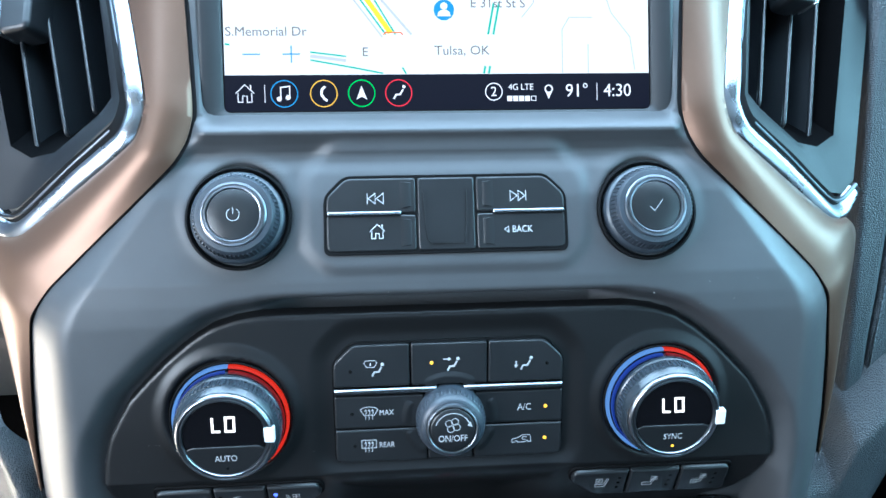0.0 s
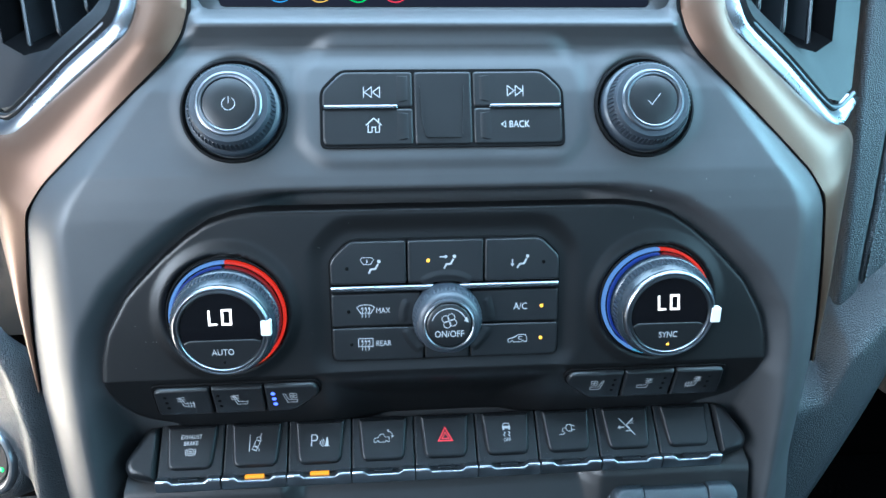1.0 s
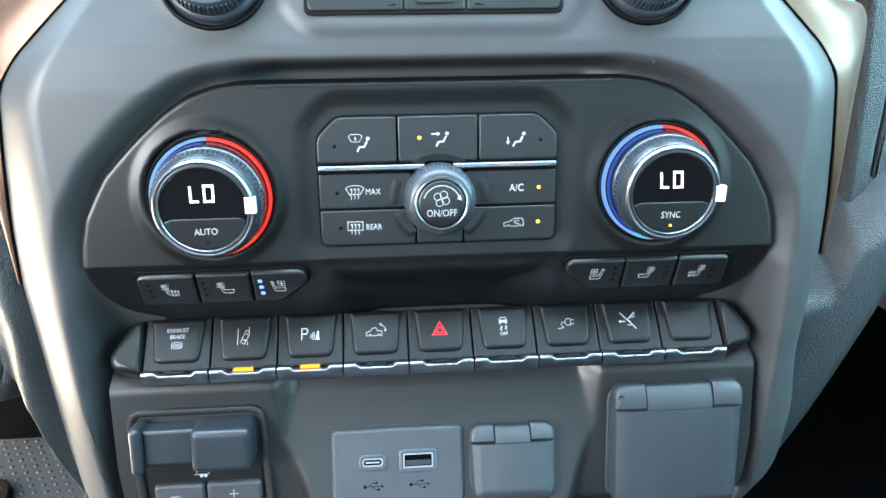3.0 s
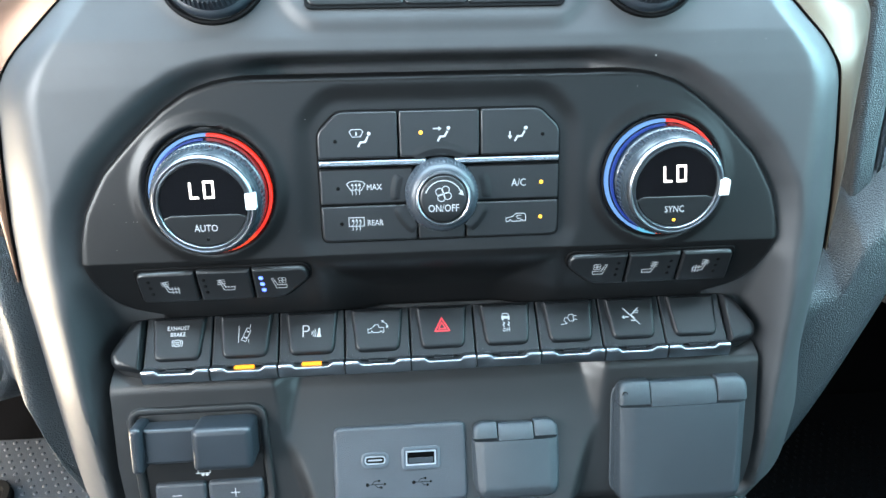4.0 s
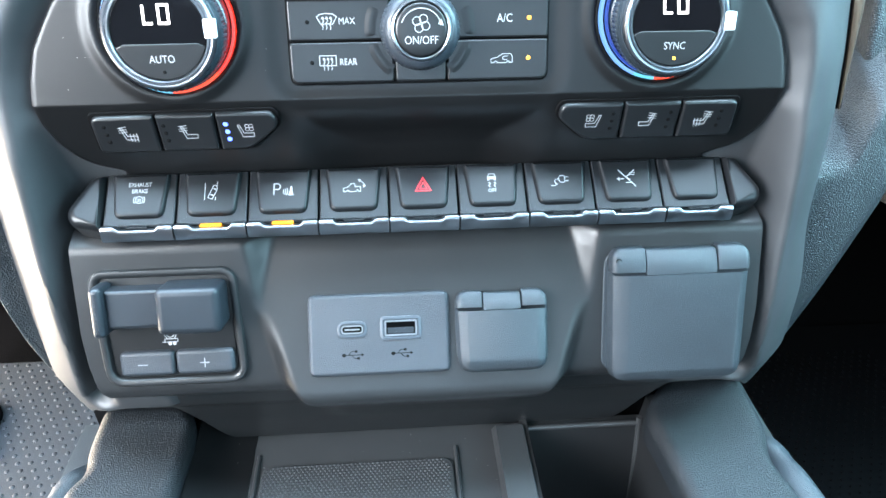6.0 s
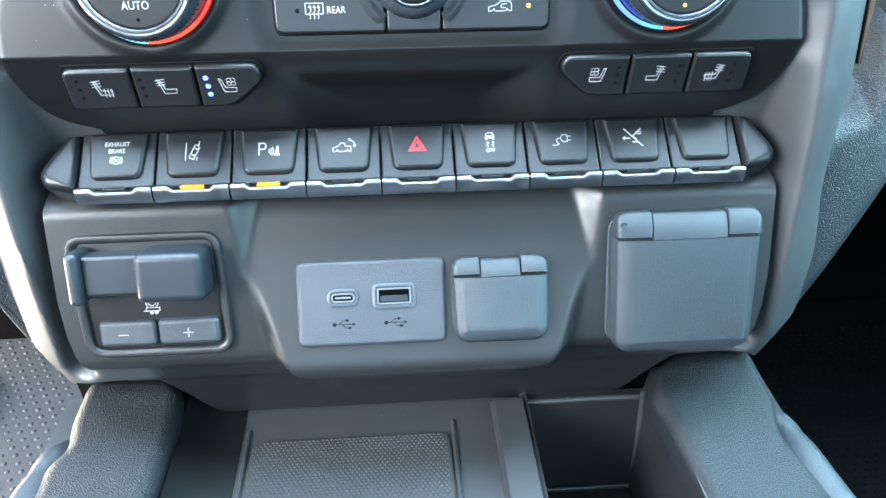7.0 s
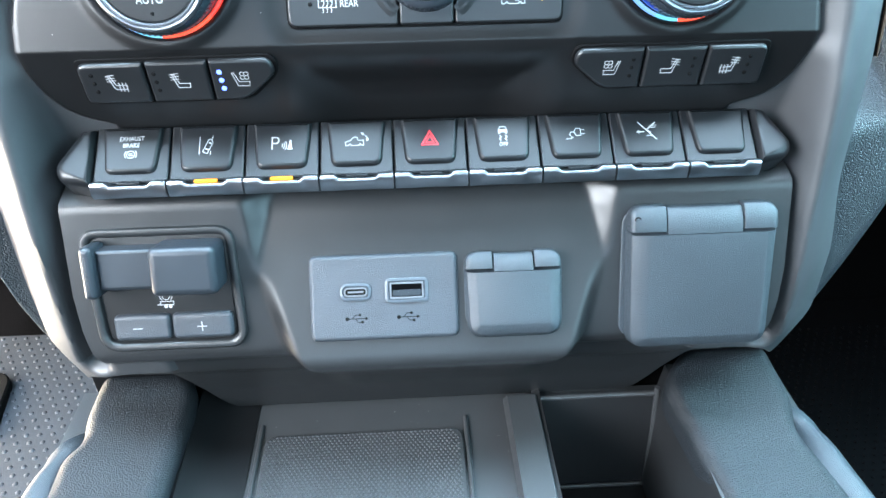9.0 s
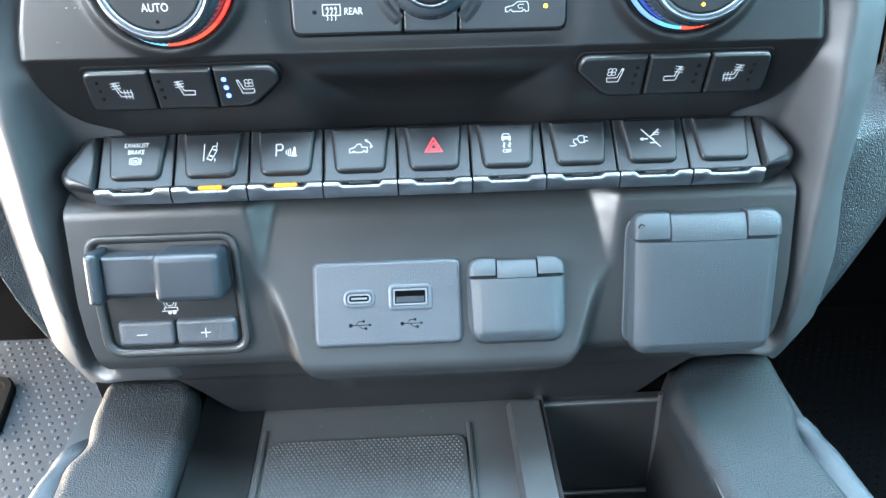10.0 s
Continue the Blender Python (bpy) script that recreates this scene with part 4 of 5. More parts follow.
# ---------------------------------------------------------------- knee bolsters beside the stack
def build_bolster(s):
    t = thing("knee_bolster", "grained blue-black vinyl knee bolster beside the stack", "dashboard")
    C, A = np.meshgrid(np.linspace(0, 1, 56), np.concatenate([np.arange(166, 216, 1.2), np.linspace(217, 330, 24)]), indexing="ij")
    top = interp([(168, 84), (182, 90), (194, 94), (204, 115), (225, 133), (330, 215)] if s > 0 else [(168, 105), (179, 108), (197, 126), (211, 131), (330, 140)], A)
    if s > 0:
        low = interp([(168, -76), (177, -60), (190, -39), (210, -5), (232, 30), (330, 145)], A)
        Z = low + (top - low) * C
        Y = 244 + 0.12 * (Z - 105) + 0.16 * (A - 172) + 0.0032 * (A - 172) ** 2 - 7 * np.sin(np.clip((Z - low) / 120, 0, 1) * math.pi)
        Y = Y + 26 * np.clip(1 - (top - Z) / 18, 0, 1) ** 1.8           # rolls back into a shelf under the dash pad
    else:
        # a ridge beside the leg, then a dish for the start button
        low = interp([(162, -30), (168, -22), (173, -12), (178, 2), (182, 18), (185, 32), (189, 40), (205, 41), (225, 38), (330, 60)], A)
        Z = low + (top - low) * C
        edge, ridge = interp(EDGE_X, Z), interp([(-30, 182), (-20, 184), (0, 189), (30, 187.5), (60, 187), (85, 186), (105, 189), (126, 197)], Z)
        d = A - ridge
        Y = interp(EDGE_Y, Z) + 2.5 - 5.5 * ss(-3, 0.85 * (ridge - edge), A - edge) + 9.5 * ss(-3, 11, d) + 0.55 * np.clip(d, 0, 400) + 9 * np.clip(1 - (top - Z) / 30, 0, 1) ** 2
    Y = Y + (14 * np.clip(1 - (Z - low) / 14, 0, 1) ** 2 if s < 0 else 58 * np.clip(1 - (Z - low) / 66, 0, 1) ** 2)
    back = 40 if s > 0 else 10
    part("pad", sheet(B(), s * A[9:], Y[9:], Z[9:], back=back), M_LEATHER, t, angle=70)
    part("lower_edge", sheet(B(), s * A[:10], Y[:10], Z[:10], back=back), M_LOWER if s > 0 else M_LEATHER, t, "smooth rolled lower edge" if s > 0 else "", angle=70)


for s in (-1, 1):
    build_bolster(s)
t = thing("dash_leather_pad", "stitched dark leather dash panel outside the vent", "dashboard", plane_frame(316, 215, 22))
o = [(205.2, -108.5, 2), (208.8, -110.5, 4), (213, -107.5, 4), (216.8, -104, 2), (219.4, -80), (223, -56), (226.5, -27), (234, 30), (244, 160), (216, 160), (213, 40), (211, -7), (209, -60)]
part("edge_pad", slab(B(), rounded(o, 3), -60, 1, 3, 4), M_LEATHER, t, "grained strip beside the bronze trim", angle=60)
o = [(218.0, -103, 2), (222, -99), (227.5, -92.5), (250, -65), (330, 20), (330, 160), (245.2, 160), (235.2, 30), (227.7, -27), (224.2, -56), (220.6, -80)]
part("pad", slab(B(), rounded(o, 2), -60, 0, 2, 4), M_LEATHER, t, angle=60)
bm = B()
for p, q in zip(path_points([(220.4, -97, 0), (222.8, -80, 0), (226.4, -56, 0), (229.9, -27, 0), (237.5, 30, 0), (246, 90, 0)], 14)[::2], path_points([(220.4, -97, 0), (222.8, -80, 0), (226.4, -56, 0), (229.9, -27, 0), (237.5, 30, 0), (246, 90, 0)], 14)[1::2]):
    stroke(bm, [(p.x, p.y), (q.x, q.y)], 0.6, -0.1, 0.4)
tagged(part("stitching", bm, M_THREAD, t, "row of grey stitches"), kind="stuff")

# ---------------------------------------------------------------- console
console = thing("centre_console", "black plastic console tray between two padded rails", "console")
bm = B()
loft(bm, [[(-112, y, -68), (-107, y, -64), (52, y, -64), (52, y, -66), (-112, y, -70)] for y in (232, -120)])
part("tray_floor", bm, M_TRAY, console)
bm = B()
loft(bm, [[(34.5, 228, -64), (36, 224, -57), (50, 224, -57), (52.5, 228, -64)], [(34.5, -120, -64), (36, -120, -57), (50, -120, -57), (52.5, -120, -64)]])
part("partition", bm, M_TRAY, console)
# bin parts darker than the tray: the shade inside is in their colour
bm = B()
loft(bm, [[(52.5, 230, -58), (52.5, -120, -58), (62, -120, -124), (62, 218, -124)], [(49, 230, -60), (49, -120, -60), (56, -120, -130), (56, 222, -130)]])
part("bin_wall", bm, M_LOWER, console)
bm = B()
loft(bm, [[(50, 231, -62), (117, 231, -62), (117, 222, -130), (50, 222, -130)], [(50, 226, -62), (117, 226, -62), (117, 217, -130), (50, 217, -130)]])
part("bin_back", bm, M_LOWER, console)
bm = B()
loft(bm, [[(50, y, -124), (120, y, -124), (120, y, -130), (50, y, -130)] for y in (220, -120)])
part("bin_floor", bm, M_LOWER, console)
# black plate added to fill the gaps behind the rails with darkness
bm = B()
loft(bm, [[(-168, 238, z), (168, 238, z), (168, 246, z), (-168, 246, z)] for z in (-130, -12)])
part("gap_backing", bm, M_DARK, console, "added black plate that closes the gaps behind the tray")
bm = B()
loft(bm, [[(112, y, -126), (113.5, y, -66), (115.5, y, -46.5), (126, y, -46), (126, y, -130)] for y in (230, -120)])
part("bin_wall", bm, M_LOWER, console)
# lighter bars draw the bright lines of the bin's rounded corners
RIM = [(1.5 * math.cos(2 * math.pi * i / 10), 1.5 * math.sin(2 * math.pi * i / 10)) for i in range(10)]
part("fillet", sweep(B(), path_points([(112.6, 225.5, -58), (113.2, 221, -90), (113.6, 217.5, -123)], 4), RIM), M_TRAY, console, "rounded corner of the bin")
part("fillet", sweep(B(), path_points([(62, 217, -123.5), (88, 217, -123.5), (113.5, 217, -123.5)], 4), RIM), M_TRAY, console, "rounded corner of the bin")
part("fillet", sweep(B(), path_points([(53, 225.5, -62), (84, 225.6, -62), (112, 225.5, -62)], 4), RIM), M_TRAY, console, "rounded lip of the bin")
# widened and coloured black to stand for the rail's shade on the tray
bm = B()
loft(bm, [[(-87, y, -66), (-87.5, y, -63.5), (-97, y, -62), (-105, y, -58.5), (-109.5, y, -55.5), (-113.5, y, -50.5), (-117, y, -54), (-128, y, -58), (-128, y, -72)] for y in (240, -120)])
part("tray_wall", bm, M_PANEL, console, "inner wall, black for the rail's shade on the tray", angle=50)
for x in (-84.6, 14.6):
    part("tray_rib", sweep(B(), path_points([(x, 213, -64.4), (x, 211, -63.6), (x, 60, -63.6), (x, -110, -63.6)], 4), [(1.1 * math.cos(2 * math.pi * i / 10), 1.1 * math.sin(2 * math.pi * i / 10)) for i in range(10)]), M_TRAY, console, "low rib beside the mat")
for s in (-1, 1):
    bm = B()
    loft(bm, [[(s * 176, 240, -58), (s * 160, 240, -58), (s * 150, 240, -300), (s * 156, 240, -300)], [(s * 184, -120, -58), (s * 165, -120, -58), (s * 155, -120, -300), (s * 160, -120, -300)]])
    part("side_wall", bm, M_TRAY, console)
ARM_L = [(-163, 240), (-121, 240), (-115, 228), (-113, 212), (-114.5, 191), (-116, 165), (-118, 120), (-124, -120), (-176, -120), (-172, 100), (-165, 168), (-166, 189), (-159.5, 198), (-163, 212)]
ARM_R = [(170, 240), (128, 240), (115, 226), (110, 213), (112.5, 193), (116, 151), (119, 110), (123, -120), (180, -120), (176, 100), (168, 156), (162, 185), (168.5, 203)]
for pts in (ARM_L, ARM_R):
    t = thing("console_rail", "padded pebble-grained rail along the console", "armrest", pose(0, 0, -0.043))
    part("pad", slab(B(), rounded(pts, 7), -16, 0, 7, 8), M_ARM, t, angle=60)
    # skirt takes the black panel colour for the shade below the pad
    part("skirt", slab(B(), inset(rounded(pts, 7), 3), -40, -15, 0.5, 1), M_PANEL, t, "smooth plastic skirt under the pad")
for s in (-1, 1):
    t = thing("console_side_trim", "smooth blue-grey plastic strip along the console flank", "trim")
    bm = B()
    p = path_points([(s * 162, 204, -64), (s * 166.5, 191, -55.5), (s * 171, 172, -51), (s * 176.5, 130, -50.5), (s * 182, 60, -51), (s * 187, -100, -52)], 5)
    p = [q + Vector((3, 0, 3)) if s < 0 else q for q in p]
    sweep(bm, p, [(-8, -8), (8, -8), (8, -3), (6.5, -0.6), (3, 0.8), (-3, 0.8), (-6.5, -0.6), (-8, -3)])
    part("strip", bm, M_LID, t)
tray_mat = thing("tray_mat", "ribbed dark rubber mat in the tray", "mat", pose(0, 0, -0.064))
part("mat", slab(B(), rounded([(-82, 210.5, 6), (12.5, 210.5, 6), (12.5, -100, 4), (-82, -100, 4)], 4), 0.05, 1.2, 0.5), M_TRAY, tray_mat)

# ---------------------------------------------------------------- footwells and cab shell
FLOOR = -300
floor = tagged(part("floor", slab(B(), [(-800, -1700), (800, -1700), (800, 900), (-800, 900)], FLOOR - 60, FLOOR, 1), M_FOOTWELL_SHADE, None), "carpeted cab floor, near-black for the footwell shade", "floor", kind="structure")
roof = tagged(part("ceiling", slab(B(), [(-800, -1700), (800, -1700), (800, 30), (-800, 30)], 860, 900, 2), M_CLOTH, None), "grey cloth roof lining", "ceiling", kind="structure")


def wall(name, label, m, x0, x1, v0, v1, holes, mat):
    """An upright wall with openings, made of the strips left round them."""
    bm = B()
    xs = sorted({x0, x1, *[h[0] for h in holes], *[h[1] for h in holes]})
    vs = sorted({v0, v1, *[h[2] for h in holes], *[h[3] for h in holes]})
    for xa, xb in zip(xs, xs[1:]):
        for va, vb in zip(vs, vs[1:]):
            if any(h[0] <= xa and xb <= h[1] and h[2] <= va and vb <= h[3] for h in holes):
                continue
            slab(bm, [(xa, va), (xb, va), (xb, vb), (xa, vb)], -40, 0, 0.5, 1)
    ob = tagged(part(name, bm, mat, None), label, "wall", kind="structure")
    ob.matrix_world = m
    return ob


M_DOOR = material("door_card_charcoal", (0.05, 0.05, 0.052), 0.6, bump=0.3, grain=700)
# unseen body sides, opened wide for the side lamps
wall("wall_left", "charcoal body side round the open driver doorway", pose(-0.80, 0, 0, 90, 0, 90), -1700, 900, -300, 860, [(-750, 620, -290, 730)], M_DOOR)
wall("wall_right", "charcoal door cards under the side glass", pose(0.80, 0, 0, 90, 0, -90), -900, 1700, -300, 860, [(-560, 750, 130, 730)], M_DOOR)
wall("wall_back", "charcoal cab back wall under the rear glass", pose(0, -1.70, 0, 90, 0, 180), -800, 800, -300, 860, [(-600, 600, 400, 800)], M_DOOR)
wall("wall_front", "firewall ahead of the footwells, near-black for the shade", pose(0, 0.90, 0, 90, 0, 0), -800, 800, -300, 340, [], M_FOOTWELL_SHADE)
dash = thing("dashboard_top", "dark dashboard body behind the stack", "dashboard")
bm = B()
# right end brought forward, unseen, to keep the passenger footwell in shade
loft(bm, [[(x, 440 - d, 360), (x, 480 - d, 375 + d / 8), (x, 900, 360), (x, 900, 300), (x, 520, -60), (x, 430 - d, 60 - 0.7 * d), (x, 425 - d, 200)] for x, d in ((-790, 0), (-200, 0), (330, 0), (345, 115), (790, 115))])
part("body", bm, M_LEATHER, dash)
# ground out of view, added so that daylight bounces into the cab
ground = tagged(part("ground", slab(B(), [(-900000, -900000), (900000, -900000), (900000, 900000), (-900000, 900000)], -1200, -1000, 1, 1),
                     material("pale_bounce_ground", (0.36, 0.34, 0.30), 0.9, spots=0.5, grain=40, bump=0.2), None), "unseen pale ground outside the cab, for bounced light", "ground", kind="structure")


# ---------------------------------------------------------------- printed symbols
def arc(cx, cv, r, a0, a1, n=12):
    return [(cx + r * math.cos(radians(a0 + (a1 - a0) * i / n)), cv + r * math.sin(radians(a0 + (a1 - a0) * i / n))) for i in range(n + 1)]


INK_WEIGHT = 0.7


class Drawing:
    """A printed symbol: strokes and filled shapes about (cx, cv), at a scale, on the height w."""

    def __init__(self, cx, cv, k=1.0, w=0.0, pen=0.45):
        self.bm, self.cx, self.cv, self.k, self.w, self.pen = B(), cx, cv, k, w, pen

    def at(self, pts):
        return [(self.cx + x * self.k, self.cv + v * self.k) for x, v in pts]

    def line(self, *pts, pen=None, closed=False):
        stroke(self.bm, self.at(pts), INK_WEIGHT * (pen or self.pen), self.w - 0.05, self.w + 0.07, closed)
        return self

    def shape(self, *pts):
        fill(self.bm, self.at(pts), self.w - 0.05, self.w + 0.07)
        return self

    def dot(self, x, v, r):
        return self.shape(*circle(r, 14, x, v))

    def ring(self, x, v, r, a0=0, a1=360, pen=None):
        if a1 - a0 == 360:
            return self.line(*circle(r, 28, x, v), pen=pen, closed=True)
        return self.line(*arc(x, v, r, a0, a1, 18), pen=pen)

    def words(self, body, size, x=0, v=0, stretch=0.9):
        lettering(self.bm, body, size * self.k, self.cx + x * self.k, self.cv + v * self.k, self.w - 0.04, 0.11, stretch)
        return self

    def put(self, parent, mat=None, name="symbol", label="pale printed symbol"):
        return part(name, self.bm, mat or M_INK, parent, label)


def sitter(d, x=0.0, v=0.0):
    """Reclining seat figure of the air-flow symbols."""
    d.dot(x + 2.3, v + 2.7, 0.75)
    d.line((x + 1.9, v + 1.6), (x + 0.7, v - 0.6), (x - 1.2, v - 0.7), (x - 2.2, v - 2.6), pen=1.0)
    return d


def seat_shape(d, s=1):
    d.line((-2.2 * s, 2.4), (-1.6 * s, 2.4), (-0.5 * s, -0.6), (2.6 * s, -0.6), (2.4 * s, -2.0), (-1.0 * s, -2.0), (-2.2 * s, 2.4), pen=0.35)
    return d


# media cluster
Drawing(-28.2, 0.4, 1, 0).line((-3.3, -2.1), (-3.3, 2.1), pen=0.4).line((-0.2, -2.1), (-3.0, 0), (-0.2, 2.1), closed=True, pen=0.38).line((3.0, -2.1), (0.2, 0), (3.0, 2.1), closed=True, pen=0.38).put(mb["prev"])
Drawing(28.4, 0.6, 1, 0).line((3.3, -2.1), (3.3, 2.1), pen=0.4).line((0.2, -2.1), (3.0, 0), (0.2, 2.1), closed=True, pen=0.38).line((-3.0, -2.1), (-0.2, 0), (-3.0, 2.1), closed=True, pen=0.38).put(mb["next"])


def house(d):
    d.line((-3.0, 0.2), (0, 3.0), (3.0, 0.2), pen=0.5).line((-2.2, 0.4), (-2.2, -2.6), (-0.7, -2.6), (-0.7, -0.6), (0.7, -0.6), (0.7, -2.6), (2.2, -2.6), (2.2, 0.4), pen=0.45)
    d.line((1.9, 1.4), (1.9, 2.9), pen=0.7)
    return d


house(Drawing(-27.8, -12.9, 1, 0)).put(mb["home"])
Drawing(28.2, -12.9, 1, 0).line((-3.9, -1.2), (-5.6, 0), (-3.9, 1.2), closed=True, pen=0.35).words("BACK", 3.9, 1.6, -0.1, 0.82).put(mb["back"], label="pale printed word")
caps = [[c for c in k.children if c.name.startswith("cap")][0] for k in (power_knob, check_knob)]
Drawing(0, 0, 0.92, 9.05).ring(0, -0.2, 2.6, 118, 422, 0.3).line((0, 0.2), (0, 2.9), pen=0.3).put(caps[0])
Drawing(0.2, 0, 0.92, 9.05).line((-2.8, -0.4), (-1.0, -2.2), (2.9, 2.6), pen=0.3).put(caps[1])

# climate buttons
d = Drawing(-30.6, 19.4, 0.95, 0)
sitter(d, 1.2, -0.9).line((-4.4, 2.6), (-3.6, 3.6), (0.4, 3.6), (1.2, 2.6), (0.0, 0.6), (-3.2, 0.6), closed=True, pen=0.35).line((-1.6, 1.2), (-1.6, 2.6), pen=0.7).put(cb["screen_feet"])
d = Drawing(0.6, 19.9, 0.95, 0)
sitter(d, 0.9, 0).line((-3.2, 2.6), (-0.6, 2.6), pen=0.7).shape((-0.9, 3.5), (0.4, 2.6), (-0.9, 1.7)).put(cb["face"])
d = Drawing(31.0, 19.2, 0.95, 0)
sitter(d, 0.9, 0).line((-3.4, 1.4), (-3.4, -0.6), pen=0.7).shape((-4.3, -0.4), (-2.5, -0.4), (-3.4, -1.8)).put(cb["feet"])


def screen_icon(d, rear):
    if rear:
        d.line((-3, -1.3), (3, -1.3), (3, 2.2), (-3, 2.2), closed=True, pen=0.4)
    else:
        d.line((-3.6, 1.4), (-2.4, 2.3), (0, 2.6), (2.4, 2.3), (3.6, 1.4), (2.0, -1.2), (0, -0.9), (-2.0, -1.2), closed=True, pen=0.4)
    for x in (-1.4, 0, 1.4):
        d.line((x, 0.9), (x + 0.3, 0.0), (x - 0.3, -1.1), (x, -2.2), (x - 0.2, -3.0), pen=0.35).shape((x - 0.6, 0.7), (x + 0.6, 0.7), (x, 1.6))
    return d


screen_icon(Drawing(-33.2, 0.3, 1, 0), False).words("MAX", 3.3, 7.1, -0.2, 0.85).put(cb["front_defrost"])
screen_icon(Drawing(-33.6, -14.0, 1, 0), True).words("REAR", 3.3, 7.4, -0.2, 0.82).put(cb["rear_defrost"])
Drawing(31.4, 0.1, 1, 0).words("A/C", 4.2, 0, 0, 0.85).put(cb["cool"], label="pale printed letters")
Drawing(30.4, -14.0, 1, 0).line((-4.0, -1.6), (-4.1, -0.2), (-1.6, 0.4), (0.2, 1.6), (3.4, 1.6), (3.9, 0.4), (3.9, -1.5), (2.9, -1.6), (2.4, -0.9), (1.5, -1.6), (-1.6, -1.6), (-2.3, -0.9), (-3.1, -1.6), closed=True, pen=0.38).line((2.2, 0.7), (0.6, 0.7), (0.2, 0.1), (0.6, -0.5), (2.0, -0.5), pen=0.35).put(cb["recirculate"])


def lamp(parent, x, v, w=0.0, r=0.75, mat=None, label="small dark indicator light"):
    part("indicator_light", lathe(B(), [(r, w - 0.4), (r, w + 0.12), (r * 0.75, w + 0.25), (r * 0.3, w + 0.3)], 16, x, v), mat or M_DARK, parent, label)


for key, x, v, lit in (("screen_feet", -40.3, 18.4, 0), ("face", -7.2, 21.0, 1), ("feet", 40.8, 19.2, 0), ("front_defrost", -40.2, 0.0, 0), ("rear_defrost", -39.4, -14.2, 0), ("cool", 40.4, 0.2, 1), ("recirculate", 40.3, -14.0, 1)):
    lamp(cb[key], x, v, mat=M_LED if lit else None, label="lit amber indicator light" if lit else "")


def dish_rim(parent, a0, a1, r=15.7):
    """The raised rim of the dish round the fan knob, from angle a0 to a1."""
    bm = B()
    rings = []
    for i in range(17):
        u = i / 16
        a, k = radians(a0 + (a1 - a0) * u), min(1.0, 6 * u, 6 * (1 - u)) ** 0.5
        rings.append([(0.3 + (r + d) * math.cos(a), -3.2 + (r + d) * math.sin(a), w * k - 0.03) for d, w in ((0, -0.3), (0, 0.0), (0.8, 0.1), (1.7, 0.32), (2.5, 0.4), (3.2, 0.32), (4.0, 0.1), (4.8, 0.0), (4.8, -0.3))])
    loft(bm, rings)
    part("dish_rim", bm, M_BUTTON, parent, angle=60)


for key, a0, a1 in (("front_defrost", 154, 187), ("rear_defrost", 196, 234), ("cool", -7, 25), ("recirculate", -54, -16), ("face", 55, 125)):
    dish_rim(cb[key], a0, a1)
face = [c for c in fan.children if c.name.startswith("face")][0]
d = Drawing(0, 0, 1, 12.3).ring(0, 0, 7.2, 22, 160, 0.5).shape((7.8, 1.2), (5.8, 1.9), (7.1, 3.6)).words("ON/OFF", 3.9, 0, -3.6, 0.84)
for k in range(4):
    a = radians(62 + 90 * k)
    d.ring(1.75 * math.cos(a), 2.1 + 1.75 * math.sin(a), 1.4, pen=0.4)
d.put(face, label="pale printed words and fan symbol")

# dial displays: segment letters
for dial, push, word in ((dial_l, push_l, "AUTO"), (dial_r, push_r, "SYNC")):
    disp = [c for c in dial.children if c.name.startswith("display")][0]
    lean, cx, cv = (0.1, 0.0, 6.0) if word == "AUTO" else (-0.35, -1.0, 5.4)
    Drawing(cx, cv, 0.88, 10.95, 1.2).line((-4.7 + lean, 3.5), (-4.7 - lean, -3.3), (-1.4 - lean, -3.3)).put(disp, M_DIGIT, "digit", "lit white segment letter")
    Drawing(cx, cv, 0.88, 10.95, 1.2).line((1.1 - lean, -3.3), (4.7 - lean, -3.3), (4.7 + lean, 3.5), (1.1 + lean, 3.5), closed=True).put(disp, M_DIGIT, "digit", "lit white segment letter")
    Drawing(0, -8.9, 1, 11.2).words(word, 3.7, 0, 0, 0.85).put(push, label="pale printed word")
    lamp(push, 0.2, -13.2, 11.2, 0.6, M_LED if word == "SYNC" else None, "lit amber indicator light" if word == "SYNC" else "")

# seat comfort buttons
cap_of = [[c for c in t.children if c.name.startswith("cap")][0] for t, cx in seat_buttons]
for i, (t, cx) in enumerate(seat_buttons):
    s = 1 if i < 3 else -1
    x = (-109.8, -87.6, -66.6, 67.2, 88.4, 110.6)[i] - cx
    d = seat_shape(Drawing(x, 0, 1.2, 0.0, 0.3), s)
    if i in (2, 3):
        for k in range(4):
            a = radians(45 + 90 * k)
            d.ring(1.3 * s + 0.85 * math.cos(a), 1.4 + 0.85 * math.sin(a), 0.62, pen=0.3)
    else:
        for k in range(3):
            d.line((-2.9 * s, 2.4 - 0.9 * k), (-0.2 * s, 2.8 - 0.9 * k), pen=0.3)
        if i in (0, 5):
            for k in range(3):
                d.line(((0.4 + k) * s, 0.3), ((0.4 + k) * s, -2.8), pen=0.3)
    d.put(cap_of[i])
    xl = (-118, -96.3, -73.5, 74.6, 97.2, 117.6)[i] - cx
    for k in range(3):
        lit = i == 2
        lamp(cap_of[i], xl + 0.25 * k * s, 3.4 - 3.3 * k, 0.0, 0.9 if lit else 0.75, M_BLUE if lit else None, "lit blue indicator light" if lit else "")
tagged(seat_buttons[2][0], "black seat cooling button with three lit blue dots")
tagged(seat_buttons[3][0], "black seat cooling button with a fan symbol")


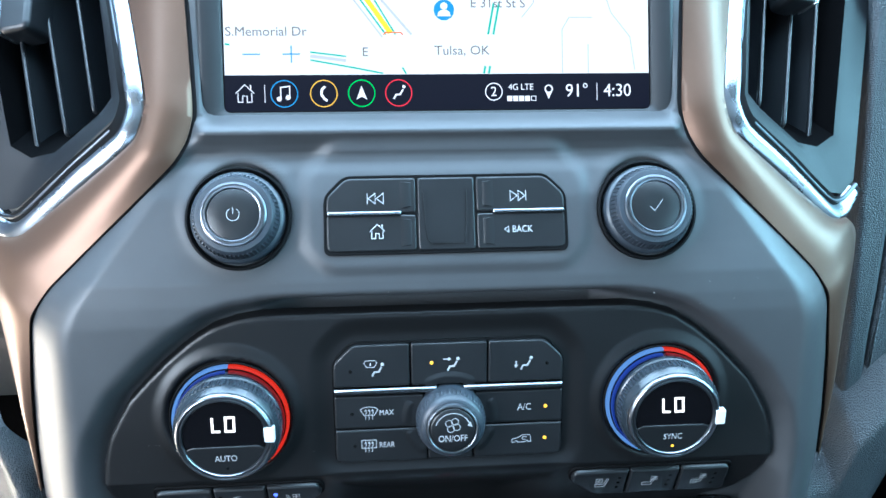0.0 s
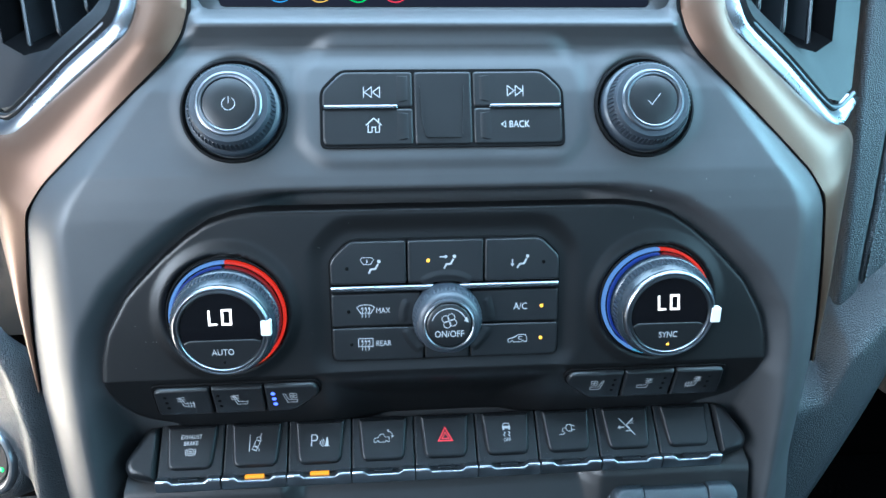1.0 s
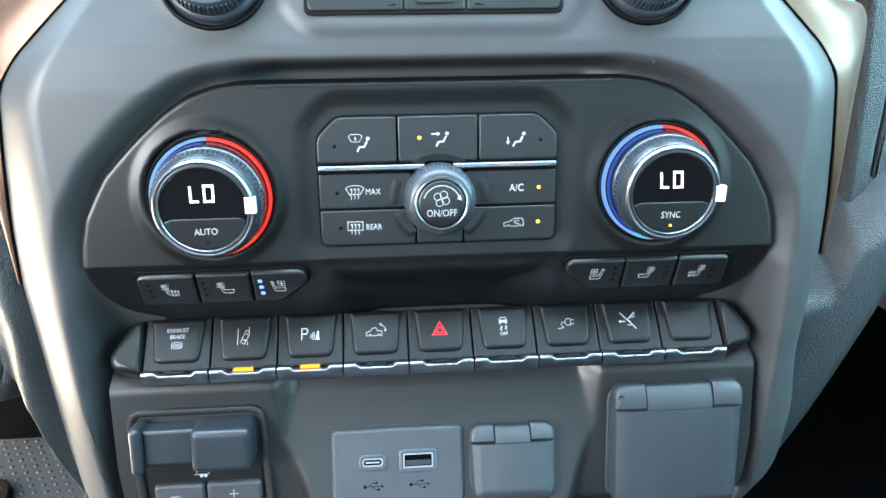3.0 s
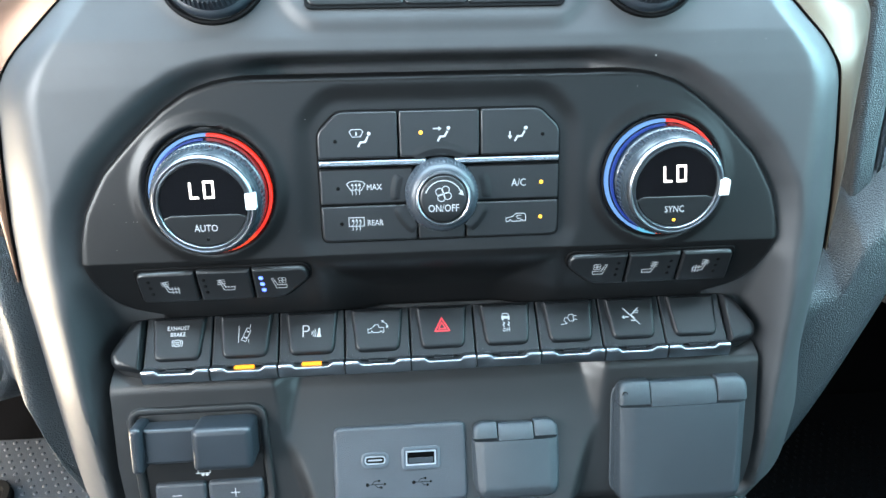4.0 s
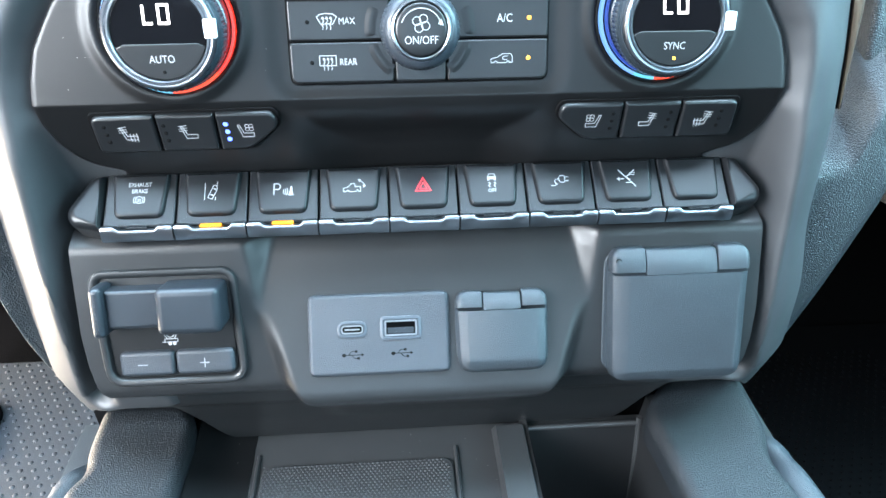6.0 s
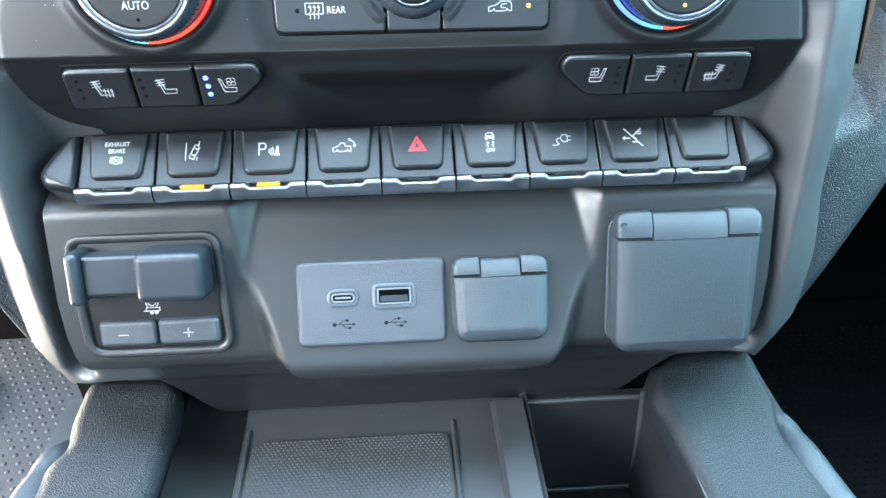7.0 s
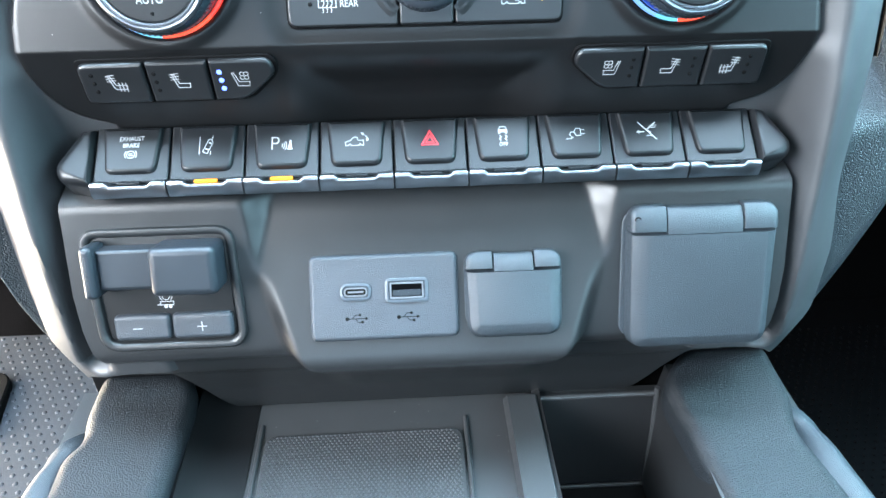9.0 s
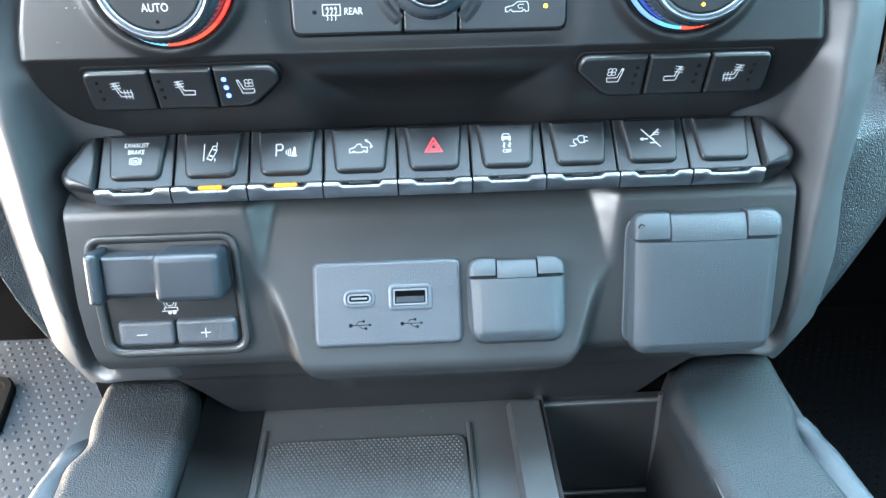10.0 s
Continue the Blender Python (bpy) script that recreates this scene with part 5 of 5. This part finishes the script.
# switch keys
def key_icon(i):
    d = Drawing(0, 0.9, 0.78, 0.8, 0.36)
    if i == 0:
        d.words("EXHAUST", 3.3, 0, 5.0, 0.82).words("BRAKE", 3.3, 0, 1.4, 0.82).ring(0, -3.4, 1.9).ring(0, -3.4, 2.8, 140, 220).ring(0, -3.4, 2.8, -40, 40)
        d.line((-1.0, -3.0), (0.9, -3.0), pen=0.4).line((1.0, -3.9), (-0.9, -3.9), pen=0.4)
    elif i == 1:
        d.line((-3.4, -4.6), (-3.4, 4.8)).line((2.0, -4.8), (2.0, -3.0)).line((2.6, 3.4), (2.8, 5.4))
        d.line((-1.8, -3.2), (0.4, -4.2), (2.9, 1.6), (2.2, 3.4), (0.8, 3.4), closed=True).line((-0.6, -1.6), (1.0, -2.2), pen=0.7).line((0.9, 1.7), (2.2, 1.2), pen=0.7)
    elif i == 2:
        d.line((-4.6, -3.2), (-4.6, 3.2), (-2.2, 3.2), (-1.4, 2.2), (-1.4, 1.0), (-2.2, 0.0), (-4.6, 0.0), pen=0.6)
        for k, r in enumerate((1.6, 2.6, 3.6)):
            d.ring(-1.2, -1.2, r, -40, 35, 0.4)
        d.shape((3.0, -3.2), (5.0, -3.2), (4.6, 1.6), (3.9, 1.6)).line((2.6, -3.2), (5.4, -3.2), pen=0.6)
    elif i == 3:
        d.line((-5.0, -2.6), (-5.2, -0.6), (-2.6, 0.2), (-1.4, 1.9), (0.6, 1.9), (0.9, 0.2), (3.6, 0.2), (3.6, -2.6), (2.8, -2.6), (2.0, -1.6), (1.2, -2.6), (-2.2, -2.6), (-3.0, -1.6), (-3.8, -2.6), closed=True)
        d.ring(2.2, 0.0, 3.6, 5, 70).shape((2.2, 4.4), (3.8, 4.3), (3.2, 2.9)).shape((5.2, -0.6), (6.4, 0.8), (4.9, 1.0))
    elif i == 4:
        d.line((-4.0, -3.4), (4.0, -3.4), (0, 4.0), closed=True, pen=0.7).line((-2.0, -2.2), (2.0, -2.2), (0, 1.5), closed=True, pen=0.5)
    elif i == 5:
        d.line((-2.0, 3.4), (-1.4, 5.0), (1.4, 5.0), (2.0, 3.4), pen=0.45).shape((-2.3, 2.0), (2.3, 2.0), (2.3, 3.5), (-2.3, 3.5)).shape((-2.2, 1.2), (-1.2, 1.2), (-1.2, 2.0), (-2.2, 2.0)).shape((1.2, 1.2), (2.2, 1.2), (2.2, 2.0), (1.2, 2.0))
        d.line((-1.6, 0.2), (-0.8, -0.6), (-1.8, -1.6), (-1.0, -2.6), pen=0.5).line((1.2, 0.2), (2.0, -0.6), (1.0, -1.6), (1.8, -2.6), pen=0.5).words("OFF", 2.9, 0, -4.6, 0.9)
    elif i == 6:
        d.line((0.2, 2.6), (2.6, 2.6), (2.6, -1.2), (0.2, -1.2), (-0.8, 0.7), closed=True).line((2.6, 1.8), (4.6, 1.8)).line((2.6, -0.4), (4.6, -0.4))
        d.line((-0.8, 0.7), (-2.4, 0.7), (-3.0, -0.8), (-1.6, -2.4), (-3.0, -3.0), (-5.0, -3.0))
    elif i == 7:
        d.line((-4.4, 5.0), (4.2, -5.0), pen=0.5).line((4.4, 4.8), (-0.4, 0.6), (1.6, -1.0), pen=0.6).line((1.6, 3.0), (4.6, 3.0)).line((1.0, 1.9), (4.2, 1.9))
        d.line((-5.0, -0.4), (-1.6, -0.4), pen=0.6).shape((-5.6, -0.4), (-4.2, 0.7), (-4.2, -1.5)).line((-0.8, -2.6), (2.6, -2.6), pen=0.5)
    return d


for i, k in enumerate(keys):
    pad = [c for c in k.children if c.name.startswith("pad")][0]
    if i < 8:
        key_icon(i).put(pad, M_RED if i == 4 else M_INK, label="red printed triangle" if i == 4 else "pale printed symbol")
tagged(keys[0], "exhaust brake switch key with polished lower lip")
tagged(keys[1], "lane keeping switch key with lit amber bar")
tagged(keys[2], "parking sensor switch key with lit amber bar")
tagged(keys[4], "hazard switch key with a red triangle")
tagged(keys[8], "blank switch key with polished lower lip")

# ports
bm = B()
o = box_outline(-19.4, -2.4, -4.9, 4.9, 2.2)
loft(bm, [[(x, v, -1) for x, v in o], [(x, v, 0.5) for x, v in o], [(x, v, 0.7) for x, v in inset(o, 0.4)], [(x, v, 0.7) for x, v in inset(o, 1.2)], [(x, v, 0.2) for x, v in inset(o, 1.5)]])
big_port = part("usb_port", bm, M_PORT, usb, "grey surround of a large port")
bm = B()
o = box_outline(-17.6, -4.2, -3.2, 3.2, 0.6)
loft(bm, [[(x, v, 0.1) for x, v in o], [(x, v, 0.6) for x, v in o], [(x, v, 0.6) for x, v in inset(o, 0.6)], [(x, v, 0.3) for x, v in inset(o, 0.7)]])
part("shell", bm, M_STEEL, big_port, "steel port shell")
# flat black plate in place of an open slot in shade
part("slot", slab(B(), box_outline(-16.9, -4.9, -2.5, 2.5, 0.2), 0.25, 0.4, 0.02), M_SHADE_BLACK, big_port)
part("tongue", slab(B(), box_outline(-16.4, -5.4, -2.2, 0.2, 0.1), 0.4, 0.5, 0.02), M_BRAKE, big_port, "dark contact tongue")
bm = B()
o = box_outline(-37.2, -25.0, -3.4, 3.4, 3.3, 8)
loft(bm, [[(x, v, -1) for x, v in o], [(x, v, 0.5) for x, v in o], [(x, v, 0.7) for x, v in inset(o, 0.4)], [(x, v, 0.7) for x, v in inset(o, 1.0)], [(x, v, 0.2) for x, v in inset(o, 1.3)]])
small_port = part("usb_port", bm, M_PORT, usb, "grey surround of a small port")
bm = B()
o = box_outline(-35.7, -26.5, -1.8, 1.8, 1.75, 8)
loft(bm, [[(x, v, 0.1) for x, v in o], [(x, v, 0.6) for x, v in o], [(x, v, 0.6) for x, v in inset(o, 0.4)], [(x, v, 0.25) for x, v in inset(o, 0.5)]])
part("shell", bm, M_STEEL, small_port, "steel port shell")
# same for the small port: its dark hollow is only colour
part("slot", slab(B(), box_outline(-35.1, -27.1, -1.2, 1.2, 1.15, 6), 0.2, 0.36, 0.02), M_DEEP, small_port)
part("tongue", slab(B(), box_outline(-34.2, -28, -0.35, 0.35, 0.1), 0.36, 0.45, 0.02), M_STEEL, small_port)
plate = [c for c in usb.children if c.name.startswith("plate")][0]
for x in (-31.2, -10.8):
    Drawing(x, -10.6, 1, 0.0, 0.4).dot(-3.6, 0, 0.8).line((-3.6, 0), (3.8, 0), pen=0.4).shape((3.6, 0.7), (4.8, 0), (3.6, -0.7)).line((-1.8, 0), (-0.4, 1.5), (1.2, 1.5)).dot(1.5, 1.5, 0.55).line((-0.4, 0), (0.8, -1.4), (2.2, -1.4)).shape((1.9, -0.9), (2.9, -0.9), (2.9, -1.9), (1.9, -1.9)).put(plate, M_DEEP, label="black printed symbol")

# trailer brake symbols
brake_keys = [c for c in brake.children if c.name.startswith("key")]
brake_face = [c for c in brake.children if c.name.startswith("face")][0]
Drawing(-118, -12.4, 1, 1.8).line((-2, 0), (2, 0), pen=0.5).put(brake_keys[0])
Drawing(-92.8, -12.4, 1, 1.8).line((-2, 0), (2, 0), pen=0.5).line((0, -2), (0, 2), pen=0.5).put(brake_keys[1])
Drawing(-106.4, -1.6, 1, -0.6, 0.35).ring(0, 1.6, 1.5).ring(0, 1.6, 2.4, 130, 230).ring(0, 1.6, 2.4, -50, 50).line((-3.6, -2.0), (2.8, -2.0), pen=0.4).line((-2.4, -2.0), (-2.4, -0.6), (2.8, -0.6), (2.8, -2.0)).dot(-0.4, -2.7, 0.7).dot(1.4, -2.7, 0.7).put(brake_face)

# ---------------------------------------------------------------- what the screen shows
M_MAP_TEXT = glow("map_grey_ink", (0.27, 0.25, 0.23), 0.7)
M_MAP_ROAD = glow("map_road_grey", (0.60, 0.62, 0.63), 0.95)
M_MAP_GREEN = glow("map_green", (0.02, 0.48, 0.33), 1.0)
M_MAP_YELLOW = glow("map_yellow", (0.95, 0.78, 0.02), 1.0)
M_MAP_BLUE = glow("map_blue", (0.03, 0.30, 0.62), 1.0)
M_MAP_ORANGE = glow("map_orange", (0.9, 0.22, 0.05), 1.0)
M_BAR_WHITE = glow("status_white", (0.95, 0.96, 1.0), 1.0)
M_BAR_GREEN = glow("status_green", (0.02, 0.62, 0.10), 1.0)
M_BAR_AMBER = glow("status_amber", (0.90, 0.50, 0.05), 1.0)
M_BAR_RED = glow("status_red", (0.85, 0.02, 0.05), 1.0)
M_BAR_BLUE = glow("status_blue", (0.03, 0.28, 0.60), 1.0)
mp = [c for c in screen.children if c.name.startswith("map")][0]
bar = [c for c in screen.children if c.name.startswith("status_bar")][0]
MW, BW = -0.38, -0.42


def on_map(name, mat, w=MW):
    return Drawing(0, 0, 1, w), name, mat


for pen, pts in ((0.7, [(51, 15), (51, 33), (54, 38), (64, 38)]), (0.7, [(68, 52), (72, 40), (80, 30), (82, 16)]), (0.7, [(40, 52), (39, 44), (34, 38)]), (0.7, [(62, 15), (62, 27)]),
                 (1.4, [(-30, 52), (-12, 31)]), (1.0, [(-36, 46), (-24, 30)]), (1.8, [(-53.5, 22.4), (-39, 20.5)])):
    Drawing(0, 0, 1, MW, pen).line(*pts).put(mp, M_MAP_ROAD, "map_road", "pale grey map road")
for pen, pts in ((0.9, [(-53.5, 24.0), (-39, 22.2)]), (0.9, [(-53.5, 20.8), (-36, 17.6), (-24, 15.2)]), (0.9, [(-37.5, 52), (-22.6, 31)]), (0.9, [(-31, 52), (-18.6, 31)]), (1.2, [(24.6, 44), (22.0, 31)]),
                 (1.2, [(22.4, 44), (19.8, 31)]), (1.2, [(20.4, 18), (19.8, 15)]), (1.2, [(18.4, 18), (17.8, 15)]), (0.9, [(-16, 17.6), (-14.6, 15)]), (0.9, [(-87.6, 27.4), (-85.6, 27.1)])):
    Drawing(0, 0, 1, MW + 0.1, pen).line(*pts).put(mp, M_MAP_GREEN, "map_route", "green map road")
Drawing(0, 0, 1, MW + 0.2).line((-34.6, 52), (-20.6, 31.6), pen=3.0).put(mp, M_MAP_YELLOW, "map_road", "yellow map road")
Drawing(0, 0, 1, MW + 0.3).line((-23.6, 30.9), (-22.6, 31.8), (-16.4, 31.8), (-15.6, 30.9), pen=0.8).put(mp, M_MAP_ORANGE, "map_mark", "orange map mark")
Drawing(0, 0, 1, MW + 0.15, 0.7).line((-80.6, 23.2), (-73.6, 23.2)).line((-64.6, 23.2), (-57.6, 23.2)).line((-61.1, 19.8), (-61.1, 26.6)).put(mp, M_MAP_BLUE, "zoom_keys", "blue zoom keys")
Drawing(0, 0, 1, MW + 0.15).dot(1.6, 41, 4.3).put(mp, M_MAP_BLUE, "map_pin", "round blue map pin")
Drawing(0, 0, 1, MW + 0.3).dot(1.6, 42.6, 1.5).shape((-1.2, 38.4), (-0.6, 40.2), (0.6, 41), (2.6, 41), (3.8, 40.2), (4.4, 38.4)).put(mp, M_BAR_WHITE, "pin_mark", "white mark on the pin")
for body, size, x, v in (("S.Memorial Dr", 5.3, -71, 32.2), ("Tulsa, OK", 5.4, 8.8, 24.3), ("E", 5.2, -31.2, 23.8), ("E 31st St S", 5.2, 24, 43.6)):
    Drawing(0, 0, 1, MW + 0.2).words(body, size, x, v, 1.04).put(mp, M_MAP_TEXT, "map_word", "grey map lettering")
house(Drawing(-80.2, 7.2, 1.25, BW, 0.5)).put(bar, M_BAR_WHITE, "home_icon")
for x in (-72.2, 65.6):
    Drawing(0, 0, 1, BW).line((x, 3.6), (x, 10.8), pen=0.35).put(bar, M_BAR_WHITE, "divider_line")
for body, size, x, v, k, nm in (("91°", 7.6, 57.0, 7.4, 0.95, "temperature"), ("4:30", 7.6, 74.4, 7.4, 0.92, "clock"), ("4G LTE", 3.6, 33.2, 9.2, 0.95, "network_word")):
    Drawing(0, 0, 1, BW).words(body, size, x, v, k).put(bar, M_BAR_WHITE, nm, "white status lettering")
Drawing(0, 0, 1, BW).ring(21.8, 7.4, 3.5, pen=0.6).words("2", 5.6, 21.8, 7.3, 0.95).put(bar, M_BAR_WHITE, "zone_icon", "white ringed number")
d = Drawing(0, 0, 1, BW)
for k in range(4):
    d.shape((27.4 + 2.5 * k, 3.4), (29.5 + 2.5 * k, 3.4), (29.5 + 2.5 * k, 5.6), (27.4 + 2.5 * k, 5.6))
d.line((37.6, 3.6), (39.5, 3.6), (39.5, 5.4), (37.6, 5.4), closed=True, pen=0.35).put(bar, M_BAR_WHITE, "signal_gauge", "white signal blocks")
Drawing(0, 0, 1, BW).ring(45.0, 8.4, 1.5, pen=0.8).shape((43.4, 7.7), (45, 4.2), (46.6, 7.7), (45, 6.8)).put(bar, M_BAR_WHITE, "pin_icon")
for x, mat in ((-64.4, M_BAR_BLUE), (-48.4, M_BAR_AMBER), (-33.0, M_BAR_GREEN), (-17.8, M_BAR_RED)):
    Drawing(x, 7.2, 1, BW).ring(0, 0, 5.4, pen=0.65).put(bar, mat, "icon_ring", "coloured icon ring")
Drawing(-64.4, 7.2, 1, BW, 0.7).line((-1.4, -2.0), (-1.4, 2.6), (2.2, 3.0), (2.2, -1.4)).dot(-2.1, -2.1, 1.0).dot(1.5, -1.5, 1.0).put(bar, M_BAR_WHITE, "music_icon")
Drawing(-48.4, 7.2, 1, BW).line((0.6, 2.9), (-0.8, 1.6), (-1.0, -0.4), (0.2, -2.2), (1.4, -2.9), pen=1.5).put(bar, M_BAR_WHITE, "phone_icon")
Drawing(-33.0, 7.2, 1, BW).shape((0, 3.0), (2.2, -2.6), (0, -1.4), (-2.2, -2.6)).put(bar, M_BAR_WHITE, "arrow_icon")
sitter(Drawing(-17.8, 7.2, 0.95, BW)).put(bar, M_BAR_WHITE, "seat_icon")

# ---------------------------------------------------------------- footwell mats
mat_l = thing("floor_mat", "grey studded rubber mat in the driver footwell", "floor mat", pose(0, 0, FLOOR / 1000))
part("mat", slab(B(), rounded([(-560, 100), (-190, 100), (-190, 556), (-560, 556)], 20), 0.2, 6, 2), M_RUBBER, mat_l)
bm = B()
for i in range(44):
    for j in range(27):
        x, y = -485 + j * 11.6 + (5.8 if i % 2 else 0), 180 + i * 8.6
        loft(bm, [[(x + r * math.cos(a), y + r * math.sin(a), w) for a in [math.pi * k / 3 for k in range(6)]] for r, w in ((2.5, 5.9), (1.9, 6.7), (0.8, 7.1))], False, True)
tagged(part("studs", bm, M_RUBBER, mat_l, "rows of small raised studs"), kind="stuff")

# stands in for a dark pedal-like shape, laid on the mat to fit the view
o = rounded([(-424, 428, 14), (-384, 418, 14), (-396, 492, 16), (-440, 500, 14)], n=6)
bm = B()
loft(bm, [[(x, y, 5) for x, y in o], [(x, y, 13) for x, y in o], [(x, y, 15) for x, y in inset(o, 1.6)], [(x, y, 15) for x, y in inset(o, 7)], [(x, y, 9) for x, y in inset(o, 9)], [(x, y, 8.4) for x, y in inset(o, 10)]])
part("heel_pad", bm, M_DEEP, mat_l, "black rimmed plate standing in for a pedal")
part("seam", sweep(B(), path_points([(-236, 430, 6), (-265, 404, 6), (-300, 378, 6), (-340, 352, 6), (-390, 320, 6)], 4), [(-1.2, -0.6), (1.2, -0.6), (1.2, 0.5), (-1.2, 0.5)]), M_DEEP, mat_l, "dark seam across the mat")

# shaded copy of the driver mat, darkened by colour
mat_r = thing("floor_mat", "studded rubber mat in the passenger footwell, black for its shade", "floor mat", pose(0, 0, FLOOR / 1000))
part("mat", slab(B(), rounded([(190, 100), (560, 100), (560, 556), (190, 556)], 20), 0.2, 6, 2), M_FOOTWELL_SHADE, mat_r)
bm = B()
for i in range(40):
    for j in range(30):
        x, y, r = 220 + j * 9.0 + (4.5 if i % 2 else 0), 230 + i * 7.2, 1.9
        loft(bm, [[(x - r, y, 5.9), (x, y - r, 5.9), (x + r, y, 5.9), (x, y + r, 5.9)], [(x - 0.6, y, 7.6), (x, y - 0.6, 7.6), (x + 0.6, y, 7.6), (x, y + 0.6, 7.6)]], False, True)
tagged(part("studs", bm, M_FOOTWELL_SHADE, mat_r, "rows of small raised studs"), kind="stuff")

# fine raised net on the tray mat
verts, faces = [], []
for i in range(92):
    for j in range(43):
        x, y = -80.6 + j * 2.14 + (1.07 if i % 2 else 0), 209.2 - i * 1.62
        if math.hypot(max(0, -76 - x, x - 6), max(0, y - 204.6)) > 5.2:
            continue
        k = len(verts)
        r, q = 0.84, 0.36
        verts += [(x - r, y, 1.15), (x, y - r, 1.15), (x + r, y, 1.15), (x, y + r, 1.15), (x - q, y, 1.75), (x, y - q, 1.75), (x + q, y, 1.75), (x, y + q, 1.75)]
        faces += [(k, k + 1, k + 5, k + 4), (k + 1, k + 2, k + 6, k + 5), (k + 2, k + 3, k + 7, k + 6), (k + 3, k, k + 4, k + 7), (k + 4, k + 5, k + 6, k + 7)]
mesh = bpy.data.meshes.new("net")
mesh.from_pydata([(a / 1000, b / 1000, c / 1000) for a, b, c in verts], [], faces)
mesh.materials.append(M_NET)
net = new("net", mesh)
net.parent = tray_mat
tagged(net, "fine raised grip net", kind="stuff")

# start button on the driver bolster
start = thing("start_button", "black round start button in a chrome ring", "button", plane_frame(256.5, 55.5, 20, -217.5) @ pose(0, 0, 0, 0, -24, 0))
part("collar", lathe(B(), [(25, -16), (23.5, -4), (20.6, 0.8), (18.6, 1.6), (18, 0.5)], 64, cap1=False), M_LEATHER, start)
part("chrome_ring", lathe(B(), [(18.4, -1), (18.2, 3.0), (17.4, 4.2), (16.0, 4.4), (14.6, 3.4), (13.4, 1.6), (12.8, 0.6)], 64, cap0=False, cap1=False), M_CHROME, start, "bright chrome ring")
part("cap", lathe(B(), [(13, 0), (12.9, 1.6), (12.2, 2.2), (4, 2.4)], 64), M_BUTTON, start)
lamp(start, 8.6, -4.6, 2.3, 1.3, M_GREEN, "lit green indicator light")

# dust
rng = random.Random(4)
bm = B()


def speck(p, r):
    n = rng.uniform(0, 3)
    loft(bm, [[(p[0] + r * math.cos(n + a), p[1] - 0.15, p[2] + r * math.sin(n + a)) for a in (0, 1.6, 3.1, 4.7)], [(p[0] + 0.4 * r * math.cos(n + a), p[1] - 0.35, p[2] + 0.4 * r * math.sin(n + a)) for a in (0, 1.6, 3.1, 4.7)]])


for k in range(70):
    x, z = rng.uniform(-135, 135), rng.uniform(126, 205)
    if z < 190 and abs(x) < 130:
        if abs(x) < 50 and z < 181 or 60 < abs(x) < 118 and z < 178:
            continue
        y = float(panel_y(np.array(z))) if z < 186 - max(0, abs(x) - 80) * 0.6 else 999
    else:
        y = float(fascia_surface(np.array([x]), np.array([z]))[0])
    if y < 900:
        speck((x, y, z), rng.uniform(0.07, 0.15))
speck((84.3, float(fascia_surface(np.array([84.3]), np.array([196.6]))[0]), 196.6), 0.38)
dust = tagged(part("dust_specks", bm, M_DUST, None), "pale dust specks on the dark plastic", "dust", kind="stuff")
bm = B()
for k in range(60):
    x, y, r = rng.uniform(-105, 50), rng.uniform(120, 226), rng.uniform(0.08, 0.18)
    loft(bm, [[(x + r, y, -62.3), (x, y + r, -62.3), (x - r, y, -62.3), (x, y - r, -62.3)], [(x + r * 0.4, y, -62.1), (x, y + r * 0.4, -62.1), (x - r * 0.4, y, -62.1), (x, y - r * 0.4, -62.1)]])
tagged(part("dust_specks", bm, M_DUST, None), "pale dust specks on the tray", "dust", kind="stuff")
